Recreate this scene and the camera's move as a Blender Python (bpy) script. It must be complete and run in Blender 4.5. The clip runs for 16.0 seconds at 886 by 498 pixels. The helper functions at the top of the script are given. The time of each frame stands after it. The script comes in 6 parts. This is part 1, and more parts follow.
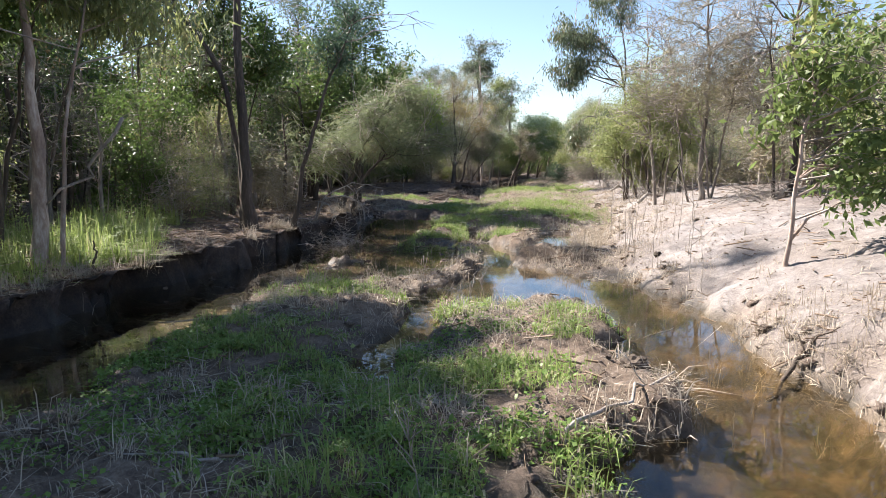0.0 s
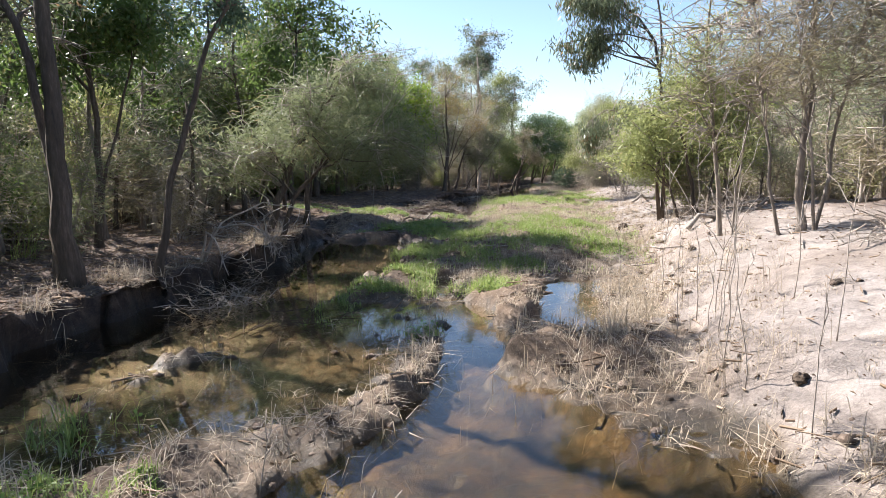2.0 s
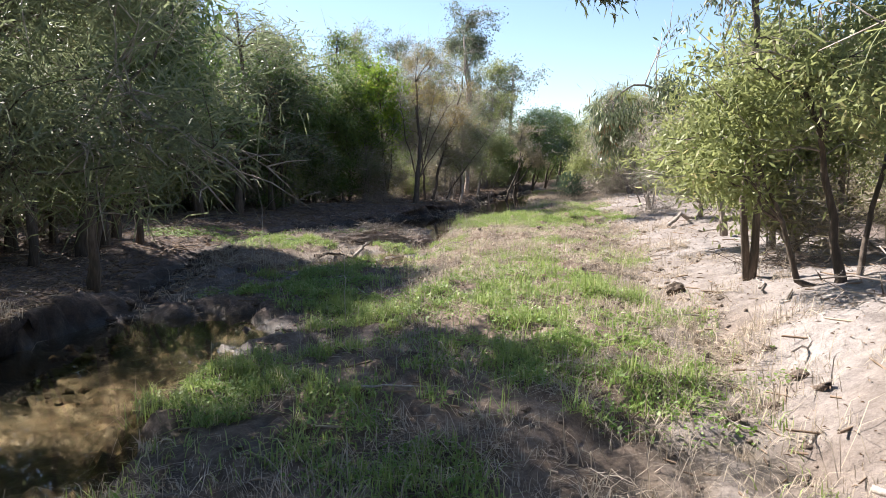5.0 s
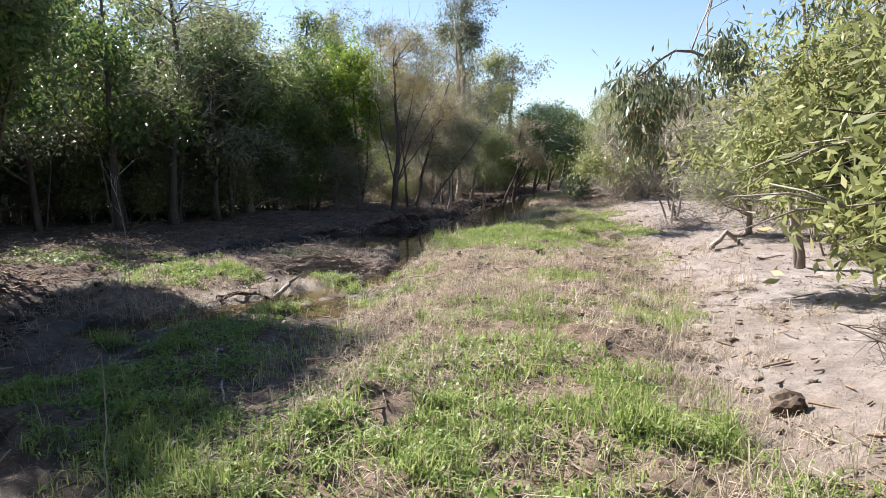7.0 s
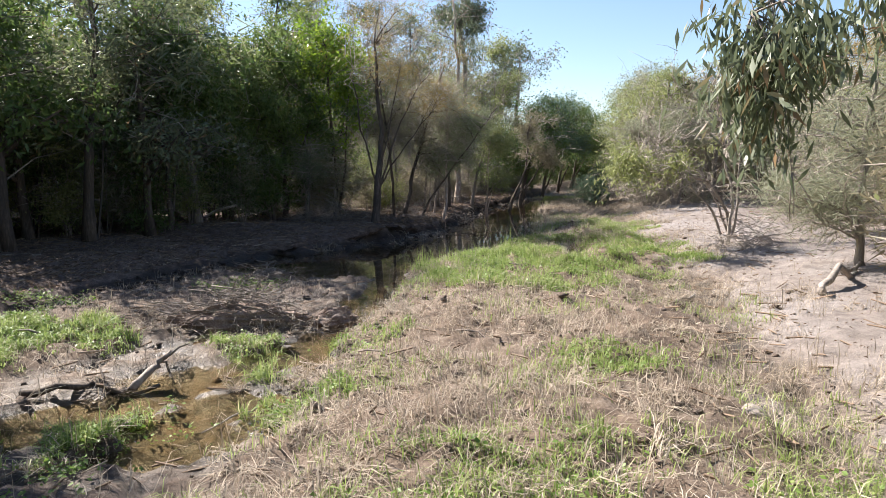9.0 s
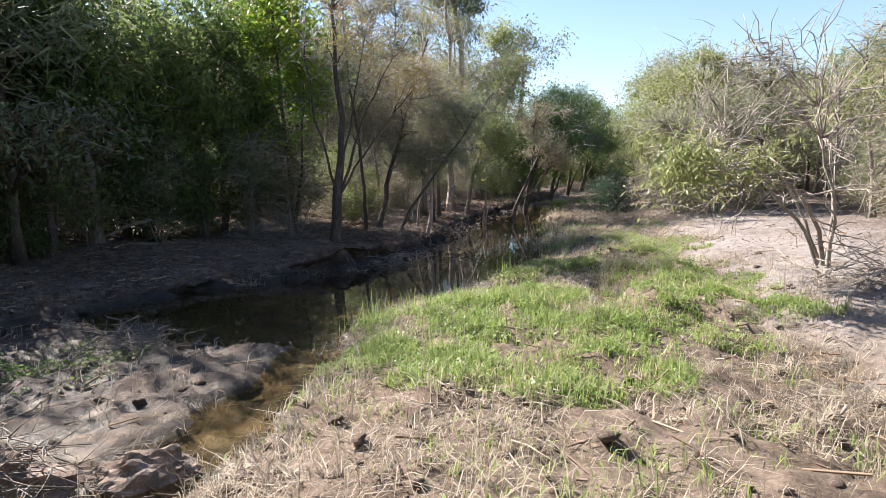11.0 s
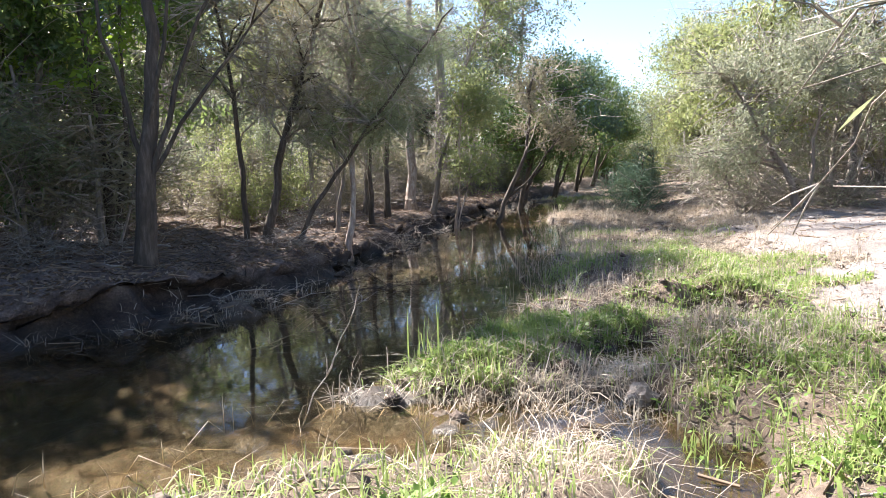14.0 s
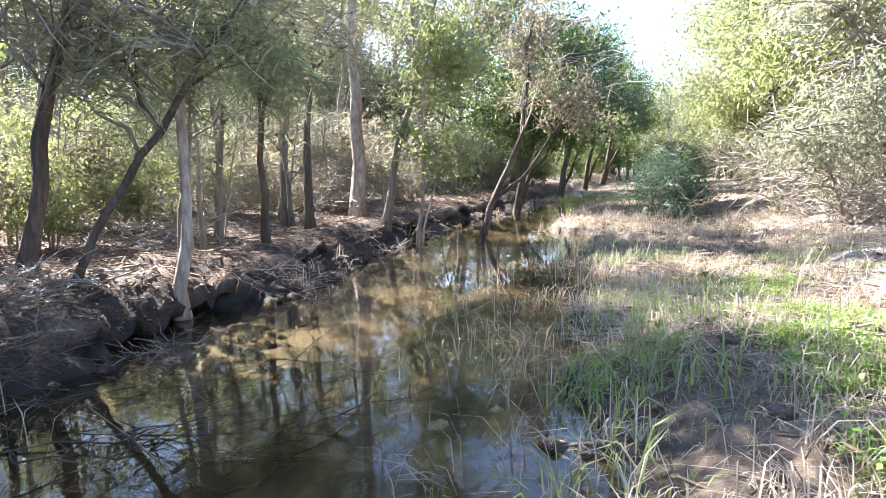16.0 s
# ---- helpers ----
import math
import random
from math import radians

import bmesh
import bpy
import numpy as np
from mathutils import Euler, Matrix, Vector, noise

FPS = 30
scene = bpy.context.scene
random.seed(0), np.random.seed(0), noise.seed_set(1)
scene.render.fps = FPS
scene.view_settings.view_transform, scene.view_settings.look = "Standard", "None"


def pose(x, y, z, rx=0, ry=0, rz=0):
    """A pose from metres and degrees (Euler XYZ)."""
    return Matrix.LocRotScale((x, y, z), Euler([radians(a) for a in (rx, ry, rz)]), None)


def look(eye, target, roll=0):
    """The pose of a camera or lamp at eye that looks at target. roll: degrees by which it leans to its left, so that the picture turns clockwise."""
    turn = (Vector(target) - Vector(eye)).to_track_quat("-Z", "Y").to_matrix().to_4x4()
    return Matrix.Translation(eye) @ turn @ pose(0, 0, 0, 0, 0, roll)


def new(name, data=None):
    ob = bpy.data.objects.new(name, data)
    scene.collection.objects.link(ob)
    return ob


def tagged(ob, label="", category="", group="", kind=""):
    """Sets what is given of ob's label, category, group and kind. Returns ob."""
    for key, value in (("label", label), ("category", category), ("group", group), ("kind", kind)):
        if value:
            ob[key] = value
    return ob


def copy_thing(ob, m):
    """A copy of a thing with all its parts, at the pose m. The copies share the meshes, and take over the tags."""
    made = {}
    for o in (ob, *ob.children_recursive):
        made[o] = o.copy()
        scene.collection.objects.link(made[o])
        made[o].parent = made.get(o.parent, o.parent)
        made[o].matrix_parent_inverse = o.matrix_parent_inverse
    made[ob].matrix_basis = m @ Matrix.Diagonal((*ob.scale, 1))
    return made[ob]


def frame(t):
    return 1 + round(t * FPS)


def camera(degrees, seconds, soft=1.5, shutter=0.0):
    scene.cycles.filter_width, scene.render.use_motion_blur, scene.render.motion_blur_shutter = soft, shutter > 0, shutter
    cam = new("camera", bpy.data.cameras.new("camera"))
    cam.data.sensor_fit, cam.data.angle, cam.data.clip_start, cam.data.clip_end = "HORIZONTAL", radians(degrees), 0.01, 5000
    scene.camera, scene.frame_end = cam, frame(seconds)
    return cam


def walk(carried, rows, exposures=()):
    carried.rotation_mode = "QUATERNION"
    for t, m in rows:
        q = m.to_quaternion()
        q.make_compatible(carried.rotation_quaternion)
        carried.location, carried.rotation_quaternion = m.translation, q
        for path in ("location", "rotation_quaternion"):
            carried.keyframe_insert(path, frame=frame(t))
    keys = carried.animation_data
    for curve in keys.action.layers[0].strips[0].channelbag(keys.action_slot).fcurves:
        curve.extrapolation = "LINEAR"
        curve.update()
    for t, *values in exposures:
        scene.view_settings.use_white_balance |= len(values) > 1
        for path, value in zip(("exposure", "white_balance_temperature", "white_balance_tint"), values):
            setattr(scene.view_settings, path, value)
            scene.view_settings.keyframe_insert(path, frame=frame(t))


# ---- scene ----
cam = camera(66.9, 16.0, soft=0.55)
METRES, EYE, TILT, LEAN, TURN = 37.5, 1.8, 0.0, 0.0, 0.0
ROWS = [
    (0.0, 0.0, 0.0, 0.0, -0.08, -7.46, 0.62),
    (0.5, 0.005, 0.0359, 0.0008, 0.01, -7.45, 0.54),
    (1.0, 0.0095, 0.0719, 0.0015, 0.1, -7.39, 0.56),
    (1.5, 0.0146, 0.108, 0.0023, 0.23, -7.33, 0.65),
    (2.0, 0.0203, 0.1438, 0.0026, 0.35, -7.28, 0.7),
    (2.5, 0.0267, 0.1794, 0.0031, 0.47, -7.26, 0.69),
    (3.0, 0.0332, 0.2153, 0.0038, 0.6, -7.26, 0.68),
    (3.5, 0.0397, 0.2517, 0.0042, 0.7, -7.21, 0.74),
    (4.0, 0.0463, 0.2865, 0.0044, 0.81, -7.16, 0.74),
    (6.5, 0.071, 0.4337, 0.0052, 1.19, -7.14, 0.98),
    (7.0, 0.074, 0.461, 0.0055, 1.28, -7.17, 0.87),
    (7.5, 0.0757, 0.4876, 0.0057, 1.38, -7.21, 0.83),
    (8.0, 0.0771, 0.5147, 0.0061, 1.49, -7.23, 0.84),
    (8.5, 0.0789, 0.5423, 0.0064, 1.58, -7.25, 0.84),
    (9.0, 0.0808, 0.5703, 0.0066, 1.72, -7.3, 0.84),
    (11.5, 0.0959, 0.7151, 0.0056, 2.34, -7.2, 1.24),
    (12.0, 0.1003, 0.7443, 0.0059, 2.44, -7.21, 1.26),
    (12.5, 0.1046, 0.7733, 0.006, 2.56, -7.2, 1.27),
    (13.0, 0.1088, 0.8024, 0.0033, 2.64, -7.2, 1.27),
    (13.5, 0.1131, 0.8315, -0.0024, 2.74, -7.17, 1.27),
    (14.0, 0.1161, 0.8613, -0.0082, 2.85, -7.16, 1.27),
    (14.5, 0.1186, 0.892, -0.0134, 2.96, -7.2, 1.34),
    (15.0, 0.122, 0.9236, -0.0144, 3.08, -7.27, 1.27),
    (15.5, 0.1256, 0.9561, -0.014, 3.18, -7.3, 1.18),
    (16.0, 0.1286, 0.9892, -0.0135, 3.1, -7.34, 1.16),
]
walk(cam, [(t, pose(0, 0, EYE, TILT, LEAN, TURN) @ pose(METRES * x, METRES * y, METRES * z, 90 + pitch, roll, yaw)) for t, x, y, z, yaw, pitch, roll in ROWS],
     exposures=[(0.0, 1.75, 6400, 14), (4.0, 1.8, 6400, 14), (6.5, 1.58, 6450, 14), (9.0, 1.58, 6450, 14), (12.0, 1.85, 6400, 14), (13.5, 2.1, 6250, 14), (15.0, 2.72, 6250, 15), (15.5, 2.75, 6200, 14), (16.0, 3.2, 6150, 14)])

# ---- light ----
SUN_EL, SUN_AZ = 41.0, -54.0        # degrees; the azimuth runs clockwise from the +y axis
world = bpy.data.worlds.new("world")
scene.world = world
world.use_nodes = True
wn = world.node_tree.nodes
sky = wn.new("ShaderNodeTexSky")
sky.sky_type, sky.sun_disc = "NISHITA", False
sky.sun_elevation, sky.sun_rotation = radians(SUN_EL), radians(SUN_AZ)
sky.dust_density, sky.ozone_density = 0.25, 2.2
world.node_tree.links.new(sky.outputs[0], wn["Background"].inputs[0])
wn["Background"].inputs[1].default_value = 0.064
sun = new("sun", bpy.data.lights.new("sun", "SUN"))
sun.data.energy, sun.data.angle, sun.data.color = 5.0, radians(0.6), (1.0, 0.94, 0.85)
to_sun = Vector((math.sin(radians(SUN_AZ)) * math.cos(radians(SUN_EL)), math.cos(radians(SUN_AZ)) * math.cos(radians(SUN_EL)), math.sin(radians(SUN_EL))))
sun.matrix_world = look(to_sun * 50, (0, 0, 0))


# ---- materials ----
def node_mat(name):
    m = bpy.data.materials.new(name)
    m.use_nodes = True
    nt = m.node_tree
    return m, nt, nt.nodes, nt.links, nt.nodes["Principled BSDF"]


def ramp(nodes, *stops):
    r = nodes.new("ShaderNodeValToRGB")
    el = r.color_ramp.elements
    while len(el) < len(stops):
        el.new(0.5)
    for e, (p, c) in zip(el, stops):
        e.position, e.color = p, (*c, 1)
    return r


def noise_node(nodes, links, scale, detail=6, rough=0.6, src=None):
    n = nodes.new("ShaderNodeTexNoise")
    n.inputs["Scale"].default_value, n.inputs["Detail"].default_value, n.inputs["Roughness"].default_value = scale, detail, rough
    if src:
        links.new(src, n.inputs["Vector"])
    return n


def mix_rgb(nodes, links, fac, a, b, how="MIX"):
    n = nodes.new("ShaderNodeMix")
    n.data_type, n.blend_type = "RGBA", how
    for sock, v in ((n.inputs[0], fac), (n.inputs[6], a), (n.inputs[7], b)):
        if isinstance(v, (int, float)):
            sock.default_value = v
        elif isinstance(v, tuple):
            sock.default_value = (*v, 1)
        else:
            links.new(v, sock)
    return n.outputs[2]


def foliage(name, dark, light, dry, trans=0.35, rough=0.5):
    """Leaves: colour varies leaf by leaf and in patches; light passes through them."""
    m, nt, n, l, p = node_mat(name)
    geo = n.new("ShaderNodeNewGeometry")
    r = ramp(n, (0.0, dark), (0.55, light), (0.9, light), (1.0, dry))
    patch = noise_node(n, l, 0.9, 2, 0.5, geo.outputs["Position"])
    add = n.new("ShaderNodeMath")
    add.operation = "MULTIPLY_ADD"
    add.inputs[1].default_value, add.inputs[2].default_value = 0.6, -0.08
    l.new(geo.outputs["Random Per Island"], add.inputs[0])
    add2 = n.new("ShaderNodeMath")
    add2.operation = "MULTIPLY_ADD"
    add2.inputs[1].default_value = 0.85
    l.new(patch.outputs["Fac"], add2.inputs[0])
    l.new(add.outputs[0], add2.inputs[2])
    l.new(add2.outputs[0], r.inputs[0])
    l.new(r.outputs[0], p.inputs["Base Color"])
    p.inputs["Roughness"].default_value = rough
    p.inputs["Specular IOR Level"].default_value = 0.35
    t = n.new("ShaderNodeBsdfTranslucent")
    l.new(r.outputs[0], t.inputs[0])
    mx = n.new("ShaderNodeMixShader")
    mx.inputs[0].default_value = trans
    l.new(p.outputs[0], mx.inputs[1])
    l.new(t.outputs[0], mx.inputs[2])
    l.new(mx.outputs[0], n["Material Output"].inputs[0])
    return m


def bark(name, a, b, c, scale=9.0, stretch=0.18, bump=0.5):
    """Bark with streaks along the trunk, blotches and relief."""
    m, nt, n, l, p = node_mat(name)
    geo = n.new("ShaderNodeNewGeometry")
    mp = n.new("ShaderNodeMapping")
    mp.inputs["Scale"].default_value = (1, 1, stretch)
    l.new(geo.outputs["Position"], mp.inputs["Vector"])
    fine = noise_node(n, l, scale * 4, 6, 0.7, mp.outputs[0])
    big = noise_node(n, l, scale * 0.5, 3, 0.6, mp.outputs[0])
    r = ramp(n, (0.3, a), (0.5, b), (0.68, c))
    mixed = n.new("ShaderNodeMath")
    mixed.operation = "MULTIPLY_ADD"
    mixed.inputs[1].default_value = 0.5
    half = n.new("ShaderNodeMath")
    half.operation = "MULTIPLY"
    half.inputs[1].default_value = 0.5
    l.new(big.outputs["Fac"], half.inputs[0])
    l.new(fine.outputs["Fac"], mixed.inputs[0])
    l.new(half.outputs[0], mixed.inputs[2])
    l.new(mixed.outputs[0], r.inputs[0])
    l.new(r.outputs[0], p.inputs["Base Color"])
    p.inputs["Roughness"].default_value = 0.9
    bp = n.new("ShaderNodeBump")
    bp.inputs["Strength"].default_value, bp.inputs["Distance"].default_value = bump, 0.02
    l.new(fine.outputs["Fac"], bp.inputs["Height"])
    l.new(bp.outputs[0], p.inputs["Normal"])
    return m


M_BARK_DARK = bark("dark_bark", (0.035, 0.028, 0.022), (0.085, 0.065, 0.05), (0.19, 0.15, 0.12))
M_BARK_GREY = bark("grey_bark", (0.10, 0.085, 0.07), (0.22, 0.185, 0.155), (0.40, 0.35, 0.30))
M_BARK_PALE = bark("pale_bark", (0.12, 0.08, 0.06), (0.34, 0.26, 0.21), (0.66, 0.60, 0.53), 6.0, 0.3, 0.3)
M_DEAD = bark("dead_wood", (0.13, 0.11, 0.09), (0.32, 0.275, 0.235), (0.55, 0.50, 0.44), 10.0)
M_WRACK = bark("matted_reeds", (0.09, 0.06, 0.045), (0.24, 0.175, 0.135), (0.44, 0.36, 0.29), 14.0, 1.0, 0.9)
M_MUD = bark("lumpy_mud", (0.045, 0.03, 0.022), (0.13, 0.095, 0.072), (0.27, 0.21, 0.165), 12.0, 1.0, 0.9)
M_EARTH = bark("dark_earth", (0.012, 0.009, 0.007), (0.045, 0.031, 0.024), (0.13, 0.095, 0.075), 12.0, 1.0, 0.9)
M_WET_WOOD = bark("wet_wood", (0.025, 0.018, 0.012), (0.07, 0.05, 0.035), (0.16, 0.12, 0.085))
F_OAK = foliage("she_oak_needles", (0.065, 0.09, 0.048), (0.21, 0.24, 0.13), (0.28, 0.24, 0.13), 0.5)
F_GOLD = foliage("golden_needles", (0.13, 0.10, 0.045), (0.31, 0.235, 0.095), (0.38, 0.26, 0.12), 0.5)
F_DUSK = foliage("grey_needles", (0.14, 0.115, 0.08), (0.28, 0.25, 0.16), (0.36, 0.29, 0.21), 0.45)
F_WATTLE = foliage("wattle_leaves", (0.032, 0.06, 0.019), (0.112, 0.17, 0.048), (0.24, 0.22, 0.085), 0.45, 0.36)
F_BRIGHT = foliage("bright_leaves", (0.08, 0.15, 0.02), (0.20, 0.30, 0.035), (0.32, 0.30, 0.07), 0.5)
F_OLIVE = foliage("olive_leaves", (0.11, 0.14, 0.055), (0.28, 0.31, 0.125), (0.42, 0.38, 0.18), 0.5)
F_GUM = foliage("gum_leaves", (0.065, 0.09, 0.055), (0.16, 0.19, 0.11), (0.26, 0.17, 0.09), 0.3, 0.4)
F_BLUE = foliage("blue_green_leaves", (0.04, 0.075, 0.05), (0.10, 0.16, 0.10), (0.17, 0.18, 0.09), 0.35)
F_LEAF = foliage("broad_green_leaves", (0.05, 0.09, 0.025), (0.165, 0.22, 0.07), (0.30, 0.30, 0.10), 0.5)
F_SILVER = foliage("silver_leaves", (0.13, 0.14, 0.095), (0.30, 0.315, 0.21), (0.37, 0.33, 0.24), 0.45)
F_GRASS = foliage("fresh_grass", (0.10, 0.155, 0.035), (0.29, 0.365, 0.115), (0.54, 0.50, 0.29), 0.45)
F_HERB = foliage("herb_leaves", (0.05, 0.10, 0.018), (0.17, 0.27, 0.055), (0.36, 0.40, 0.14), 0.4)
F_STRAW = foliage("dry_grass", (0.19, 0.15, 0.105), (0.41, 0.345, 0.265), (0.60, 0.53, 0.43), 0.25, 0.7)
F_LITTER = foliage("fallen_leaves", (0.07, 0.045, 0.03), (0.24, 0.17, 0.115), (0.45, 0.36, 0.27), 0.1, 0.75)


def ground_material():
    m, nt, n, l, p = node_mat("creek_soil")
    geo = n.new("ShaderNodeNewGeometry")
    pos = geo.outputs["Position"]
    at = n.new("ShaderNodeAttribute")
    at.attribute_name = "zone"
    sep = n.new("ShaderNodeSeparateColor")
    l.new(at.outputs["Color"], sep.inputs[0])
    fine = noise_node(n, l, 38, 8, 0.75, pos)
    mid = noise_node(n, l, 5.5, 6, 0.65, pos)
    big = noise_node(n, l, 0.7, 4, 0.55, pos)
    blend = n.new("ShaderNodeMath")
    blend.operation = "MULTIPLY_ADD"
    blend.inputs[1].default_value = 0.5
    half = n.new("ShaderNodeMath")
    half.operation = "MULTIPLY"
    half.inputs[1].default_value = 0.5
    l.new(mid.outputs["Fac"], half.inputs[0])
    l.new(fine.outputs["Fac"], blend.inputs[0])
    l.new(half.outputs[0], blend.inputs[2])
    sand = ramp(n, (0.30, (0.095, 0.078, 0.069)), (0.47, (0.235, 0.207, 0.190)), (0.66, (0.39, 0.355, 0.33)))
    mud = ramp(n, (0.34, (0.055, 0.038, 0.026)), (0.5, (0.17, 0.125, 0.09)), (0.66, (0.33, 0.265, 0.205)))
    litter = ramp(n, (0.36, (0.024, 0.016, 0.013)), (0.5, (0.10, 0.070, 0.057)), (0.66, (0.29, 0.225, 0.19)))
    for r in (sand, mud, litter):
        l.new(blend.outputs[0], r.inputs[0])
    c = mix_rgb(n, l, sep.outputs[0], mud.outputs[0], sand.outputs[0])
    c = mix_rgb(n, l, sep.outputs[1], c, litter.outputs[0])
    # dark earth of the cut face, with the face's shade put into its colour
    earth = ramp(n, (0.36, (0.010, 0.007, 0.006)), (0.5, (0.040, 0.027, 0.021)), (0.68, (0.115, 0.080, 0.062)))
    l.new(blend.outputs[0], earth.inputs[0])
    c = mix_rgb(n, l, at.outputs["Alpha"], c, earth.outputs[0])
    stain = ramp(n, (0.35, (0.72, 0.66, 0.60)), (0.62, (1, 1, 1)))
    l.new(big.outputs["Fac"], stain.inputs[0])
    c = mix_rgb(n, l, 0.8, c, stain.outputs[0], "MULTIPLY")
    wet = mix_rgb(n, l, 1.0, c, (0.70, 0.62, 0.46), "MULTIPLY")
    patch = noise_node(n, l, 2.3, 5, 0.65, pos)
    silt = ramp(n, (0.38, (0.15, 0.16, 0.13)), (0.5, (0.46, 0.46, 0.38)), (0.63, (0.98, 0.93, 0.84)))
    l.new(patch.outputs["Fac"], silt.inputs[0])
    wet = mix_rgb(n, l, 1.0, wet, silt.outputs[0], "MULTIPLY")
    c = mix_rgb(n, l, sep.outputs[2], c, wet)
    l.new(c, p.inputs["Base Color"])
    rr = n.new("ShaderNodeMapRange")
    rr.inputs[3].default_value, rr.inputs[4].default_value = 0.95, 0.45
    l.new(sep.outputs[2], rr.inputs[0])
    l.new(rr.outputs[0], p.inputs["Roughness"])
    bp = n.new("ShaderNodeBump")
    bp.inputs["Strength"].default_value, bp.inputs["Distance"].default_value = 0.9, 0.05
    l.new(blend.outputs[0], bp.inputs["Height"])
    l.new(bp.outputs[0], p.inputs["Normal"])
    return m


def water_material():
    """Shallow tea-coloured creek water: seen through, with a mirror gloss at low angles."""
    m, nt, n, l, p = node_mat("creek_water")
    n.remove(p)
    tr = n.new("ShaderNodeBsdfTransparent")
    tr.inputs[0].default_value = (0.83, 0.75, 0.58, 1)
    gl = n.new("ShaderNodeBsdfGlossy")
    gl.inputs["Roughness"].default_value = 0.015
    gl.inputs[0].default_value = (0.95, 0.97, 1, 1)
    lw = n.new("ShaderNodeLayerWeight")
    lw.inputs[0].default_value = 0.5
    steep = n.new("ShaderNodeMath")
    steep.operation = "POWER"
    steep.inputs[1].default_value = 5.0
    l.new(lw.outputs["Facing"], steep.inputs[0])
    fr = n.new("ShaderNodeMath")
    fr.operation = "MULTIPLY_ADD"
    fr.inputs[1].default_value, fr.inputs[2].default_value = 0.98, 0.02
    l.new(steep.outputs[0], fr.inputs[0])
    geo = n.new("ShaderNodeNewGeometry")
    nz = noise_node(n, l, 5.0, 3, 0.5, geo.outputs["Position"])
    bp = n.new("ShaderNodeBump")
    bp.inputs["Strength"].default_value, bp.inputs["Distance"].default_value = 0.06, 0.01
    l.new(nz.outputs["Fac"], bp.inputs["Height"])
    l.new(bp.outputs[0], gl.inputs["Normal"])
    l.new(bp.outputs[0], lw.inputs["Normal"])
    mx = n.new("ShaderNodeMixShader")
    l.new(fr.outputs[0], mx.inputs[0])
    l.new(tr.outputs[0], mx.inputs[1])
    l.new(gl.outputs[0], mx.inputs[2])
    l.new(mx.outputs[0], n["Material Output"].inputs[0])
    return m


M_GROUND, M_WATER = ground_material(), water_material()


# ---- mesh helpers ----
def mesh_of(name, verts, tris=None, quads=None, mat=None, smooth=False):
    me = bpy.data.meshes.new(name)
    verts = np.asarray(verts, np.float32).reshape(-1, 3)
    tris = np.zeros((0, 3), np.int32) if tris is None else np.asarray(tris, np.int32).reshape(-1, 3)
    quads = np.zeros((0, 4), np.int32) if quads is None else np.asarray(quads, np.int32).reshape(-1, 4)
    me.vertices.add(len(verts))
    me.vertices.foreach_set("co", verts.ravel())
    loops = np.concatenate([tris.ravel(), quads.ravel()])
    me.loops.add(len(loops))
    me.loops.foreach_set("vertex_index", loops)
    nf = len(tris) + len(quads)
    me.polygons.add(nf)
    starts = np.concatenate([np.arange(len(tris)) * 3, len(tris) * 3 + np.arange(len(quads)) * 4])
    me.polygons.foreach_set("loop_start", starts.astype(np.int32))
    if smooth:
        me.polygons.foreach_set("use_smooth", np.ones(nf, bool))
    me.update(calc_edges=True)
    if mat:
        me.materials.append(mat)
    return me


class Soup:
    """Collects triangles and quads for one mesh."""

    def __init__(self):
        self.v, self.t, self.q, self.n = [], [], [], 0

    def add(self, v, t=None, q=None):
        v = np.asarray(v, float).reshape(-1, 3)
        if t is not None:
            self.t.append(np.asarray(t).reshape(-1, 3) + self.n)
        if q is not None:
            self.q.append(np.asarray(q).reshape(-1, 4) + self.n)
        self.v.append(v)
        self.n += len(v)

    def tube(self, pts, radii, sides=6, rough=0.0, rng=None):
        pts = np.asarray(pts, float)
        k = len(pts)
        tang = np.gradient(pts, axis=0)
        tang /= np.linalg.norm(tang, axis=1)[:, None] + 1e-9
        ref = np.array([0.31, 0.95, 0.05]) if abs(tang[0][2]) > 0.6 else np.array([0, 0, 1.0])
        a = np.cross(tang, ref)
        a /= np.linalg.norm(a, axis=1)[:, None] + 1e-9
        b = np.cross(tang, a)
        ang = np.arange(sides) * 2 * np.pi / sides
        r = np.asarray(radii, float)[:, None] * np.ones((k, sides))
        if rough and rng is not None:
            r = r * (1 + rough * rng.standard_normal((k, sides)))
        v = pts[:, None] + r[..., None] * (np.cos(ang)[None, :, None] * a[:, None] + np.sin(ang)[None, :, None] * b[:, None])
        i = np.arange(k - 1)[:, None] * sides
        j = np.arange(sides)[None]
        j2 = (j + 1) % sides
        q = np.stack([i + j, i + j2, i + sides + j2, i + sides + j], -1)
        caps = [[0, m + 1, m] for m in range(1, sides - 1)] + [[(k - 1) * sides, (k - 1) * sides + m, (k - 1) * sides + m + 1] for m in range(1, sides - 1)]
        self.add(v, caps, q)

    def mesh(self, name, mat, smooth=False):
        return mesh_of(name, np.concatenate(self.v), np.concatenate(self.t) if self.t else None, np.concatenate(self.q) if self.q else None, mat, smooth)


def part(name, data, parent, label=""):
    ob = new(name, data)
    ob.parent = parent
    if label:
        ob["label"] = label
    return ob


def smooth01(a, b, x):
    t = np.clip((x - a) / (b - a), 0, 1)
    return t * t * (3 - 2 * t)


# value noise on a lattice, for the lie of the land
LATTICE = np.random.default_rng(7).random((256, 256))


